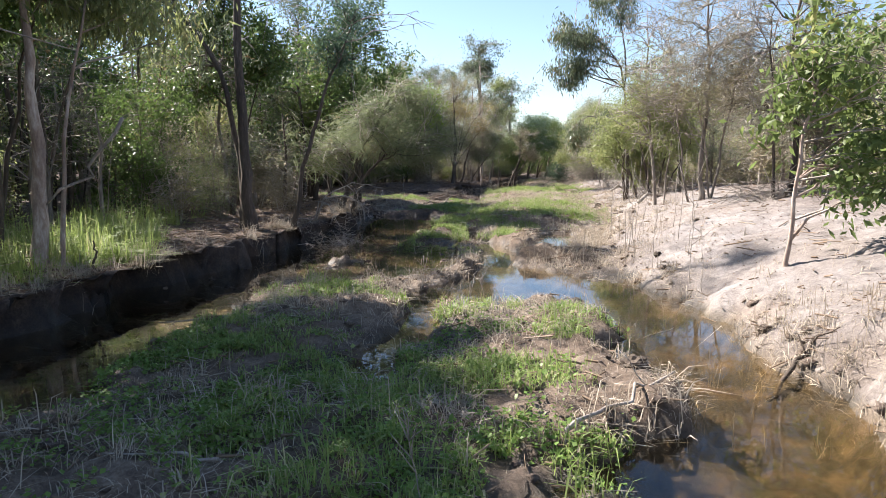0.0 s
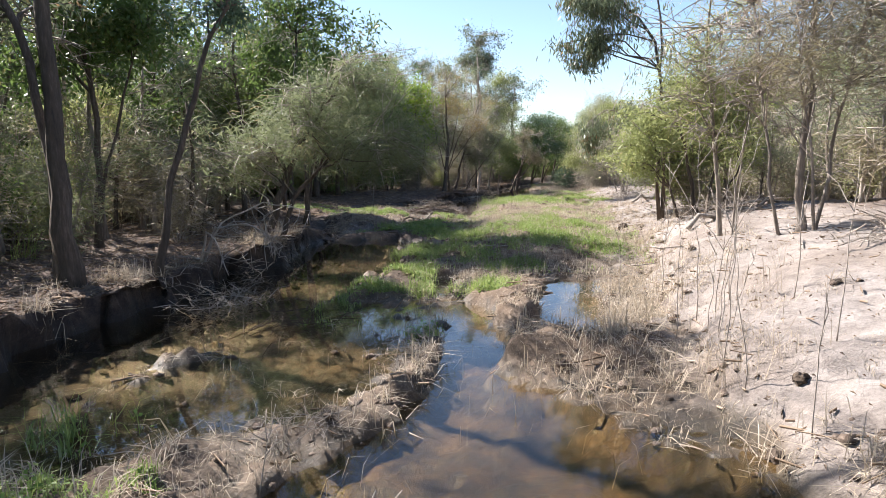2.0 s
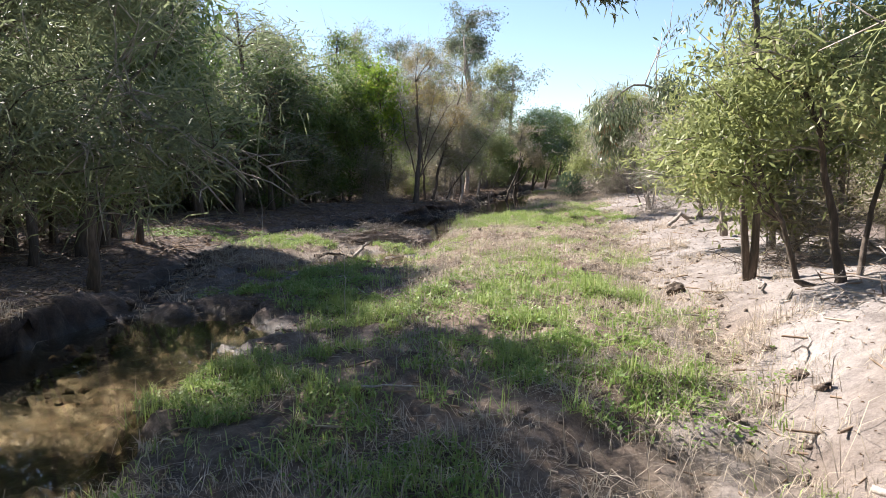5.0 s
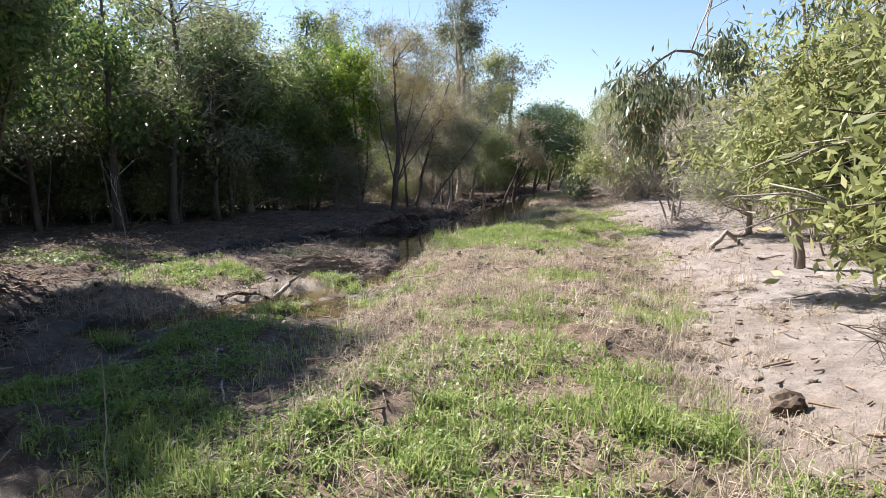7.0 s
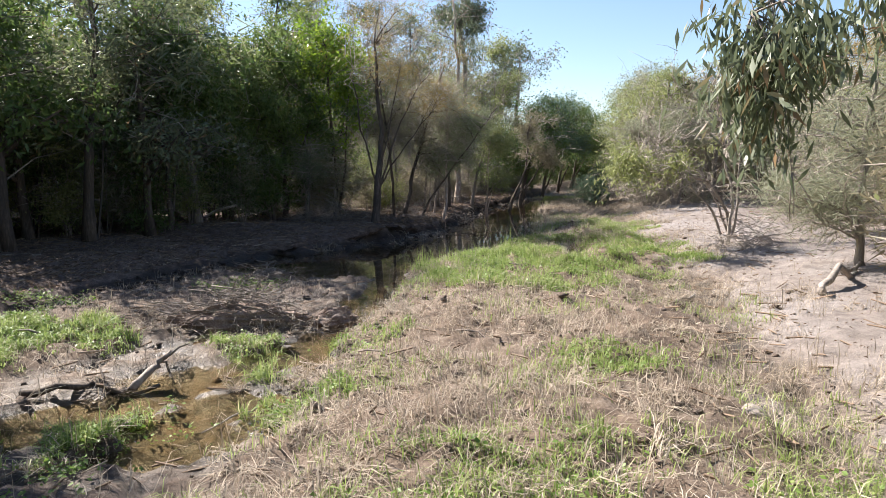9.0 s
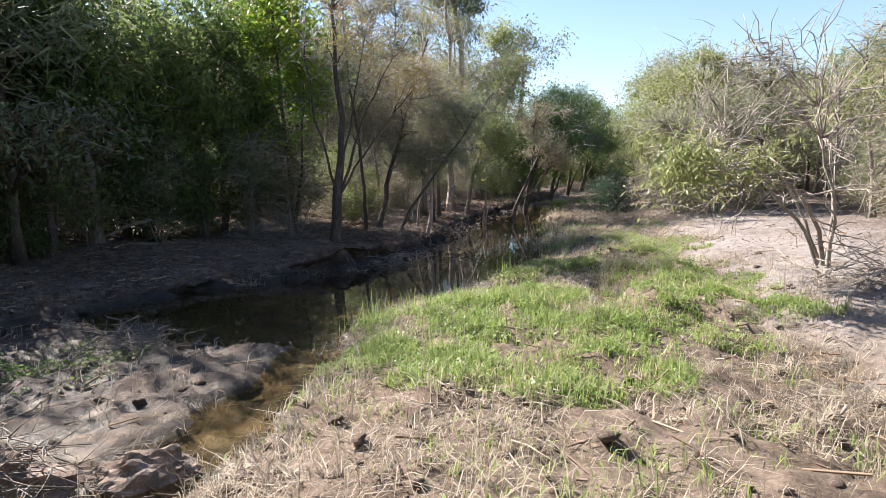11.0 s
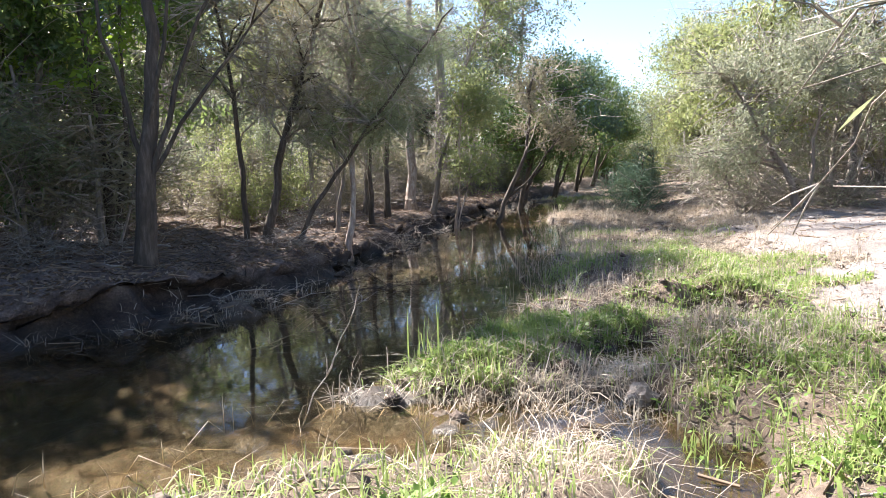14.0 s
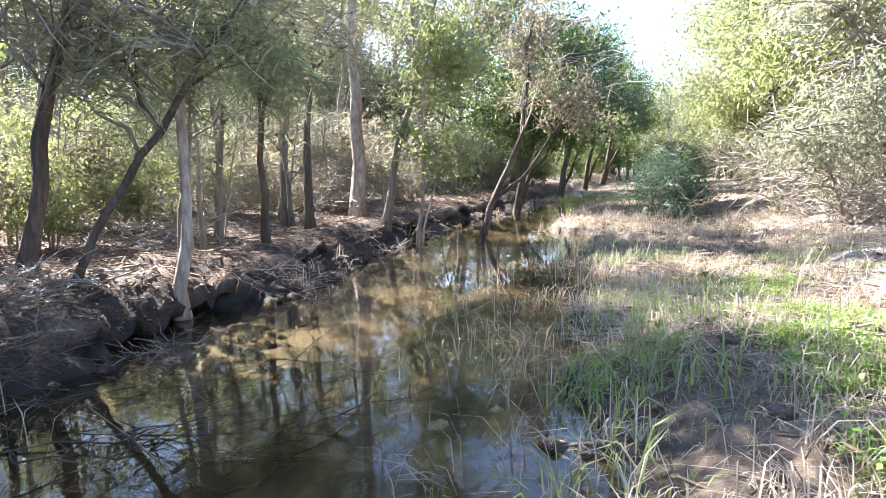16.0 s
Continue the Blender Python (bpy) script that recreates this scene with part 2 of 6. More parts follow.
def vnoise(x, y):
    xi, yi = np.floor(x).astype(int), np.floor(y).astype(int)
    fx, fy = x - xi, y - yi
    fx, fy = fx * fx * (3 - 2 * fx), fy * fy * (3 - 2 * fy)
    g = lambda a, b: LATTICE[a % 256, b % 256]
    return (g(xi, yi) * (1 - fx) + g(xi + 1, yi) * fx) * (1 - fy) + (g(xi, yi + 1) * (1 - fx) + g(xi + 1, yi + 1) * fx) * fy


def fbm(x, y, octaves=4):
    s, a, f = 0.0, 1.0, 1.0
    for k in range(octaves):
        s = s + a * (vnoise(x * f + 17.3 * k, y * f + 5.1 * k) - 0.5)
        a, f = a * 0.5, f * 2.07
    return s


def to_line(x, y, pts):
    """The distance to a polyline."""
    best = np.full(np.shape(x), 1e9)
    for (ax, ay), (bx, by) in zip(pts[:-1], pts[1:]):
        dx, dy = bx - ax, by - ay
        t = np.clip(((x - ax) * dx + (y - ay) * dy) / (dx * dx + dy * dy + 1e-9), 0, 1)
        best = np.minimum(best, np.hypot(x - ax - t * dx, y - ay - t * dy))
    return best


# ---- the lie of the land ----
WATER_Z = 0.07
BANK_Y = [-60, 0, 4, 6, 8, 10, 12.5, 15, 18, 20, 22, 26, 30, 33, 35, 37, 38, 39, 40, 42, 44, 46, 48, 50, 53, 60, 68, 90, 300]
BANK_X = [-12, -4.9, -4.5, -4.2, -3.9, -3.5, -3.1, -2.65, -2.2, -2.2, -2.4, -3.2, -3.0, -2.5, -1.7, -0.1, 1.15, 1.75, 2.2, 2.68, 2.95, 3.25, 3.68, 4.25, 5.1, 7.2, 9.8, 16, 60]
TOE_Y = [-60, 4, 6, 8, 9, 11, 15, 20, 24, 28, 31, 36, 40, 44, 48, 60, 90, 300]
TOE_X = [-4, 2.7, 2.8, 2.8, 2.65, 2.9, 3.5, 4.7, 5.1, 6.1, 6.7, 7.3, 7.4, 8.4, 9.0, 11.2, 18.5, 68]
CHANNELS = [  # half width, bed level, way
    (0.62, -0.16, [(-4.3, 0), (-3.45, 6), (-3.2, 8), (-2.85, 10), (-2.5, 12)]),
    (0.95, -0.18, [(-2.3, 12.5), (-1.7, 15), (-1.2, 17.5), (-1.2, 19.6), (-1.1, 20.6)]),
    (0.55, -0.12, [(2.0, -2), (1.9, 3), (2.2, 5), (2.3, 7), (2.2, 8.5)]),
    (0.55, -0.10, [(1.3, -1), (1.4, 3.4)]),
    (0.6, -0.10, [(0.6, 8.8), (1.2, 9.6), (1.8, 8.7)]),
    (0.32, -0.06, [(-0.1, 8.4), (0.6, 9.5), (1.05, 11.0), (1.0, 12.5)]),
    (0.17, -0.05, [(-0.45, 5.2), (-0.5, 6.6), (-0.2, 8.0)]),
    (0.6, 0.03, [(-0.6, 10.5), (0.0, 12.5), (-0.8, 13.0)]),
    (0.75, 0.015, [(-1.7, 9.8), (-0.9, 11.5), (-0.8, 13.6)]),
    (0.36, -0.10, [(1.95, 12.4), (2.3, 13.6), (2.6, 15.2)]),
    (0.24, -0.08, [(0.9, 11.4), (1.05, 12.6), (1.0, 13.7)]),
    (0.13, -0.03, [(0.68, 14.5), (0.78, 15.8)]),
    (0.3, 0.02, [(-0.9, 12.3), (-0.3, 13.3)]),
    (0.28, 0.01, [(0.75, 25.7), (1.3, 26.05)]),
    (0.36, 0.0, [(-1.6, 25.0), (-0.5, 26.0), (0.3, 27.1), (1.2, 28.1), (1.45, 29.6), (1.75, 31.4), (1.7, 33)]),
    (0.34, 0.02, [(0.7, 26.2), (1.3, 26.6)]),
    (0.9, -0.10, [(-0.7, 34.8), (0.5, 36.0), (1.5, 36.9)]),
    (1.0, -0.16, [(0.9, 34.0), (1.8, 35.7), (2.9, 37.5), (4.0, 39.2)]),
    (0.85, -0.14, [(3.1, 39), (3.8, 42), (4.3, 45), (5.0, 48.5), (6.3, 53), (7.4, 56)]),
    (0.5, 0.0, [(4.6, 39.6), (5.0, 42.0), (5.5, 44.6), (6.2, 48.0)]),
    (0.24, 0.025, [(5.1, 33.8), (5.2, 34.6), (5.3, 35.4)]),
    (0.36, 0.03, [(4.3, 35.75), (5.05, 35.85)]),
    (0.5, -0.04, [(2.3, 35.2), (3.5, 35.7)]),
    (0.26, 0.02, [(5.35, 36.8), (5.6, 37.3)]),
    (0.3, 0.03, [(5.45, 38.4), (5.9, 38.5)]),
    (0.45, 0.03, [(6.4, 38.2), (6.9, 37.9)]),
]
BARS = [  # half width, rise, way
    (1.5, 0.22, [(2.6, 18.5), (3.3, 24), (3.9, 29), (4.2, 33.5)]),
    (0.8, 0.10, [(-2.0, 5.5), (-1.4, 7), (-1.5, 9)]),
    (0.7, 0.12, [(0.9, 4.5), (1.3, 6.5)]),
    (0.38, 0.09, [(-1.5, 11.4), (-1.3, 13.3), (-0.8, 14.3), (0.4, 16.2)]),
    (0.35, 0.07, [(-1.9, 17.4), (-0.4, 18.4), (0.6, 20.2)]),
    (0.3, 0.06, [(-0.6, 10.0), (0.3, 10.6)]),
    (0.9, 0.10, [(-0.7, 21.4), (0.1, 22.8), (0.6, 24.2)]),
    (0.35, 0.10, [(1.6, 11.6), (1.5, 13.4), (1.7, 15.0)]),
    (0.6, 0.10, [(2.0, 11.6), (1.6, 13.6)]),
    (0.55, 0.09, [(4.2, 36.9), (5.2, 37.5)]),
    (0.35, 0.09, [(5.9, 36.9), (6.3, 36.3)]),
    (0.9, 0.16, [(-2.2, 27), (-1.5, 30)]),
    (0.8, 0.16, [(6.2, 34), (6.6, 41)]),
    (0.9, 0.10, [(-2.4, 3.6), (-1.0, 3.8)]),
]
CHANNEL_NOISE = 0.35


def land(x, y):
    """Height of the ground, and how sandy, litter-strewn, wet and shade-painted it is."""
    x, y = np.asarray(x, float), np.asarray(y, float)
    xw = x + 0.35 * fbm(x * 0.9, y * 0.9, 3) * smooth01(140, 60, np.abs(y))
    xl, xr = np.interp(y, BANK_Y, BANK_X), np.interp(y, TOE_Y, TOE_X)
    n1, n2, n3 = fbm(x * 0.45, y * 0.45, 3), fbm(x * 1.9, y * 1.9, 3), fbm(x * 6.5, y * 6.5, 3)
    lump, crumb = np.abs(fbm(x * 2.4 + 31, y * 2.4, 3)), np.abs(fbm(x * 7.5, y * 7.5 + 11, 3))
    h = 0.100 + 0.09 * n1 + 0.06 * n2 + 0.06 * lump
    for w, rise, way in BARS:
        h = h + rise * smooth01(w * 1.5, w * 0.5, to_line(xw, y, way) + 0.3 * n2)
    for w, bed, way in CHANNELS:
        k = smooth01(w * 1.5, w * 0.65, to_line(xw, y, way) + CHANNEL_NOISE * w * (n2 + 0.6 * n3))
        h = h * (1 - k) + bed * k
    # left: a cut bank where the creek bites into it, a soft shelf elsewhere
    soft = np.maximum(smooth01(20.5, 23, y) * smooth01(38.6, 36.8, y), 0.34 * smooth01(38.0, 39.5, y))
    d = xl - xw + 0.42 * fbm(x * 1.25 + 3, y * 1.25, 3) * smooth01(80, 60, y) + 0.16 * (crumb - 0.2)
    low_bank = smooth01(37.5, 40, y)
    top = 0.43 - 0.06 * low_bank + 0.06 * n1 + 0.10 * lump + 0.028 * np.clip(d, 0, 30) + 0.16 * np.clip(d - 14, 0, 60) - 0.12 * np.where(y < 38, soft, 0)
    k = smooth01(-0.02 - 0.5 * soft, 0.15 + 1.3 * soft, d + (0.12 + 0.22 * low_bank) * n3 * (1 - soft))
    h = h * (1 - k) + top * k
    k_left = k
    # right: a sandy slope, steep early on, low further along
    e = xw - xr
    steep = smooth01(23, 19, y)
    low = 0.16 + 0.22 * (1 - np.exp(-np.clip(e, 0, 50) / 0.8)) + 0.03 * np.clip(e, 0, 60) + 0.14 * np.clip(e - 17, 0, 60)
    high = 0.15 + 0.90 * (1 - np.exp(-np.clip(e, 0, 50) / 1.55)) + 0.02 * np.clip(e, 0, 60) + 0.14 * np.clip(e - 17, 0, 60)
    slope = (high * steep + low * (1 - steep)) + 0.10 * n1 + 0.05 * n2
    k = smooth01(-0.35, 0.35, e)
    h = h * (1 - k) + slope * k
    rough = 0.030 * (lump - 0.2) + 0.035 * crumb * (1 - k_left) + (0.022 + 0.058 * smooth01(0.3, -0.3, e) * (1 - k_left)) * n3 + 0.02 * fbm(x * 19, y * 19, 2)
    h = h + rough * smooth01(60, 30, np.abs(y - 30))
    sandy = smooth01(-0.7, 0.6, e + 0.8 * n2) * smooth01(54, 44, y)
    litter = np.clip(smooth01(-0.1, 0.35, d) * (0.92 + 0.5 * n2) + smooth01(2.5, 5.0, e + 2 * n1) * 0.7, 0, 1)
    # shade on the left side of the bed, painted in as dark litter
    shade_patch = smooth01(1.9, 0.9, x + 0.8 * n2) * smooth01(19, 20.5, y) * smooth01(26.5, 25, y)
    shade_patch = np.maximum(shade_patch, smooth01(1.5, 0.6, x + 0.6 * n2) * smooth01(29.8, 31, y) * smooth01(37.5, 36.5, y))
    litter = np.maximum(litter, 0.75 * shade_patch)
    # drowned leaves darken the pool and shaded channel beds, missing shade painted in too
    sunk = smooth01(0.10, -0.02, h) * np.maximum(smooth01(30.0, 31.5, y), smooth01(9.5, 11.5, y) * smooth01(0.7, -0.1, x) * smooth01(26, 23, y))
    litter = np.clip(np.maximum(litter, sunk * (0.92 + 0.9 * n2)), 0, 1)
    wet = smooth01(0.20, 0.08, h)
    shaded_earth = smooth01(-0.9, -0.1, d) * smooth01(0.32, 0.1, d + 0.3 * n3) * smooth01(80, 60, np.abs(y))   # bare dark earth where the bank is cut, its shade painted in as near-black
    return h, sandy, litter, wet, shaded_earth


def height(x, y):
    return float(land(np.array([x]), np.array([y]))[0][0])


def spaced(a, b, step):
    return list(np.arange(a, b, step))


gx = np.array(sorted([-260, -160, -100, -70, -50, -38, -30, -24] + spaced(-20, -7, 0.5) + spaced(-7, 9.5, 0.075) + spaced(9.5, 24, 0.45) + [26, 30, 36, 45, 60, 80, 110, 160, 260]))
gy = np.array(sorted([-220, -120, -70, -45, -30, -20] + spaced(-14, 1, 0.4) + spaced(1, 52, 0.09) + spaced(52, 80, 0.4) + [82, 86, 92, 100, 115, 135, 160, 200, 280]))
GX, GY = np.meshgrid(gx, gy)
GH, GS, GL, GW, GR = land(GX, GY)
nx, ny = len(gx), len(gy)
D = np.interp(GY, BANK_Y, BANK_X) - GX
cut = smooth01(21, 19, GY) * smooth01(-6, 2, GY) + 0.55 * smooth01(35, 36.5, GY) * smooth01(62, 52, GY)
GX = GX - 0.75 * np.clip(0.5 + 1.6 * fbm(GY * 0.8, GY * 0.31, 2), 0.1, 1.1) * cut * smooth01(-0.9, -0.05, D) * smooth01(0.22, 0.1, D)   # the water has eaten in under the lip of the bank
ii = (np.arange(ny - 1)[:, None] * nx + np.arange(nx - 1)[None]).ravel()
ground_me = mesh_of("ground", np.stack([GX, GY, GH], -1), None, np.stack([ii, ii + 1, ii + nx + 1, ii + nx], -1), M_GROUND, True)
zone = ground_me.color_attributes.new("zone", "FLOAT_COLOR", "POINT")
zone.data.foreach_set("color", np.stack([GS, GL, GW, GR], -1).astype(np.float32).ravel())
ground = tagged(new("ground", ground_me), "muddy creek bed between a sandy slope and a leaf-strewn earth bank", "ground", kind="structure")
wv = [(-14, -40, WATER_Z), (14, -40, WATER_Z), (26, 100, WATER_Z), (-14, 100, WATER_Z)]
water = tagged(new("water", mesh_of("water", wv, None, [[0, 1, 2, 3]], M_WATER)), "shallow tea-brown creek water reflecting trees and sky", "water", kind="structure")


# ---- trees ----
def bend(a, b, sag, rng, k=5, crook=0.035):
    """A crooked way from a to b."""
    a, b = np.asarray(a, float), np.asarray(b, float)
    s = np.linspace(0, 1, k)[:, None]
    length = np.linalg.norm(b - a)
    mid = rng.standard_normal((k, 3)) * crook * length
    mid[0] = mid[-1] = 0
    p = a + (b - a) * s + mid
    p[:, 2] += sag * length * np.sin(np.pi * s[:, 0])
    return p


def leaves(soup, centres, rng, n, spread, length, width, droop, twist=1.0):
    """n leaves round each centre, each two triangles folded along its rib."""
    c = np.repeat(np.asarray(centres), n, axis=0)
    m = len(c)
    g = rng.standard_normal((m, 3))
    c = c + g * spread * (rng.random((m, 1)) ** 0.5)
    d = rng.standard_normal((m, 3)) * twist
    d[:, 2] -= droop
    d /= np.linalg.norm(d, axis=1)[:, None]
    s = np.cross(d, rng.standard_normal((m, 3)))
    s /= np.linalg.norm(s, axis=1)[:, None] + 1e-9
    up = np.cross(d, s)
    ln = length * (0.6 + 0.7 * rng.random((m, 1)))
    wd = width * (0.7 + 0.6 * rng.random((m, 1)))
    v = np.stack([c, c + d * ln * 0.45 + s * wd * 0.5 + up * wd * 0.18, c + d * ln + up * ln * 0.08, c + d * ln * 0.45 - s * wd * 0.5 + up * wd * 0.18], 1)
    i = np.arange(m)[:, None] * 4
    soup.add(v, np.concatenate([i + [0, 1, 2], i + [0, 2, 3]], 0))


def needles(soup, centres, rng, n, spread, length, width, droop, light=False):
    """Feathery strands: n thin curved ribbons from each centre."""
    c = np.repeat(np.asarray(centres), n, axis=0)
    m = len(c)
    c = c + rng.standard_normal((m, 3)) * spread
    d = rng.standard_normal((m, 3))
    d[:, 2] = d[:, 2] * 0.7 + 0.4
    d /= np.linalg.norm(d, axis=1)[:, None]
    s = np.cross(d, rng.standard_normal((m, 3)))
    s /= np.linalg.norm(s, axis=1)[:, None] + 1e-9
    ln = length * (0.5 + 0.8 * rng.random((m, 1)))
    mid = c + d * ln * 0.5
    end = mid + d * ln * 0.45
    end[:, 2] -= droop * ln[:, 0]
    w = width * (0.6 + 0.8 * rng.random((m, 1)))
    if light:
        soup.add(np.stack([c - s * w * 0.5, c + s * w * 0.5, end], 1), np.arange(m * 3).reshape(-1, 3))
        return
    v = np.stack([c - s * w * 0.4, c + s * w * 0.4, mid + s * w * 0.5, end, mid - s * w * 0.5], 1)
    i = np.arange(m)[:, None] * 5
    soup.add(v, i + [2, 3, 4], i + [0, 1, 2, 4])


LEAF = {  # kind: count per twig, spread, length, width, droop
    "fine": (34, 0.17, 0.10, 0.028, 0.5),
    "broad": (24, 0.20, 0.14, 0.048, 0.5),
    "hang": (20, 0.17, 0.16, 0.03, 2.2),
    "needle": (30, 0.19, 0.32, 0.011, 0.3),
    "sparse_needle": (24, 0.18, 0.30, 0.008, 0.25),
    "far": (22, 0.28, 0.17, 0.058, 0.6),
    "phyllode": (24, 0.18, 0.115, 0.026, 0.8),
    "mid": (24, 0.25, 0.115, 0.038, 0.6),
    "thin_needle": (15, 0.20, 0.32, 0.019, 0.3),
    "far_needle": (16, 0.25, 0.38, 0.030, 0.3),
}


def tree(name, base, stems, crowns, wood, leaf_mat, leaf, label, seed, twigs=1.0, category="tree", bare=4, limbs=5, light=False, tops=True):
    """base: where it stands. stems: (radius, points relative to the base). crowns: (centre, radii) relative to the base, filled with limbs and leaves.
    bare: dead leafless twigs per crown."""
    rng = np.random.default_rng(seed)
    z = height(base[0], base[1])
    root = tagged(new(name), label, category)
    root.location = (base[0], base[1], z - 0.04)
    ws, ls, ds = Soup(), Soup(), Soup()
    nodes, rad = [], []
    for r, pts in stems:
        pts = np.array([(0, 0, -0.15)] + [tuple(p) for p in pts], float) if len(pts[0]) == 3 else np.array(pts, float)
        fine = [pts[0]]
        for a, b in zip(pts[:-1], pts[1:]):
            fine += list(bend(a, b, 0.0, rng, 5, 0.016)[1:])
        fine = np.array(fine)
        s = np.linspace(0, 1, len(fine))
        rr = r * (1 - 0.72 * s)
        rr[0] *= 1.5
        rr[1] *= 1.12
        ts = Soup()
        ts.tube(fine[::2] if light else fine, rr[::2] if light else rr, 5 if light else 8, 0.06, rng)
        part("trunk", ts.mesh("trunk", wood, True), root)
        nodes.append(fine[1:])
        rad.append(rr[1:])
    nodes, rad = np.concatenate(nodes), np.concatenate(rad)
    ends = []
    tops = [(pts[-1], (0.7, 0.7, 0.5)) for r, pts in stems] if tops and leaf and not light and "needle" not in leaf else []
    for number, (centre, radii) in enumerate(list(crowns) + tops):
        centre, radii = np.array(centre, float), np.array(radii, float)
        vol = float(np.prod(radii)) ** (1 / 3)
        nl = limbs if number < len(crowns) else 2
        for _ in range(nl):
            u = rng.standard_normal(3)
            u /= np.linalg.norm(u)
            tip = centre + u * radii * (0.35 + 0.55 * rng.random())
            cost = np.linalg.norm(nodes - tip, axis=1) + 1.2 * np.clip(nodes[:, 2] - tip[2] + 0.3, 0, None)
            k = int(np.argmin(cost + rng.random(len(nodes)) * 0.5 * vol))
            p = bend(nodes[k], tip, 0.10, rng, 6)
            r0 = min(rad[k] * 0.75, 0.012 + 0.016 * np.linalg.norm(tip - nodes[k]))
            ws.tube(p[::2 if light else 1], np.linspace(r0, r0 * 0.35, 3 if light else 6), 4 if light else 5)
            for _ in range(4 if light else int(7 * twigs)):
                q = p[rng.integers(2, 6)]
                v = rng.standard_normal(3) * radii * 0.42
                t = np.clip((q + v - centre) / radii, -1.05, 1.05) * radii + centre
                pp = bend(q, t, 0.08, rng, 4)
                if light:
                    ws.tube(pp[[0, 3]], [r0 * 0.4, 0.004], 3)
                else:
                    ws.tube(pp, [r0 * 0.35, r0 * 0.28, r0 * 0.2, 0.004], 3)
                ends += [pp[3], pp[2]] if light else [pp[3], pp[2], (pp[2] + pp[3]) / 2 + rng.standard_normal(3) * 0.12]
                if rng.random() < 0.6:
                    ends.append(pp[1] + rng.standard_normal(3) * 0.1)
        for _ in range(bare if number < len(crowns) else 0):
            u = rng.standard_normal(3)
            u /= np.linalg.norm(u)
            tip = centre + u * radii * (0.7 + 0.5 * rng.random())
            k = int(np.argmin(np.linalg.norm(nodes - tip, axis=1) + rng.random(len(nodes)) * vol))
            p = bend(nodes[k], tip, 0.05, rng, 6)
            ds.tube(p[::2 if light else 1], np.linspace(min(rad[k], 0.018), 0.004, 3 if light else 6), 3)
            for _ in range(2 if light else 4):
                q = p[rng.integers(2, 6)]
                e = q + (tip - nodes[k]) * 0.22 + rng.standard_normal(3) * 0.22 * vol
                ds.tube(bend(q, e, 0.05, rng, 3), [0.008, 0.006, 0.003], 3)
    if ws.n:
        part("branching", ws.mesh("branching", wood, True), root)["kind"] = "stuff"
    if ds.n:
        part("deadwood", ds.mesh("deadwood", M_DEAD, True), root, "bare bleached twigs")["kind"] = "stuff"
    if ends and leaf:
        n, sp, ln, wd, dr = LEAF[leaf]
        if "needle" in leaf:
            needles(ls, ends, rng, n, sp, ln, wd, dr, light)
        else:
            leaves(ls, ends, rng, n, sp, ln, wd, dr)
        part("crown", ls.mesh("crown", leaf_mat), root)
    return root

# the left bank
bank_gum = tree("gum_tree", (-5.05, 8.3), [(0.10, [(0.05, 0.1, 1.3), (0.12, 0.0, 2.6), (-0.3, 0.2, 5.2)]), (0.045, [(0.3, 0.0, 0.0), (0.4, 0.05, 1.6), (0.75, 0.2, 3.4)])],
     [((-0.6, 0.6, 4.0), (1.6, 1.5, 1.0)), ((0.9, 1.2, 3.3), (1.1, 1.0, 0.7))], M_BARK_PALE, F_OLIVE, "hang", "twin-trunked pale gum with peeling bark on the grassy bank", 11)
limb = Soup()
limb.tube(bend((0.33, -0.3, 0.86), (1.31, -0.3, 1.87), -0.06, np.random.default_rng(3), 8), np.linspace(0.014, 0.024, 8), 6)
part("broken_limb", limb.mesh("broken_limb", M_DEAD, True), bank_gum, "bleached broken limb hanging from the tree")
tree("eucalypt", (-3.9, 13.5), [(0.135, [(-0.05, 0, 1.6), (-0.06, 0.1, 4.5), (0.1, 0.2, 8.2)]), (0.095, [(-0.12, 0.0, 0.0), (-0.15, 0.1, 1.5), (-0.5, 0.2, 3.2), (-1.7, 0.4, 5.2)])],
     [((-0.4, 0.6, 6.6), (2.2, 2.0, 1.2)), ((-2.0, 0.8, 5.0), (1.5, 1.4, 1.0)), ((-0.9, 1.4, 3.5), (1.2, 1.0, 0.8))], M_BARK_DARK, F_GUM, "fine", "tall dark-barked tree with two trunks on the earth bank", 12, twigs=0.5, bare=8)
tree("wattle_tree", (-3.25, 14.4), [(0.06, [(0.25, 0.1, 1.3), (0.75, 0.1, 2.8), (1.4, 0.2, 4.3)])],
     [((1.7, 0.3, 4.7), (1.3, 1.1, 0.6)), ((0.8, 0.4, 3.9), (0.8, 0.8, 0.5))], M_BARK_DARK, F_BLUE, "fine", "slender dark wattle leaning out over the creek", 13, twigs=0.5, limbs=5)
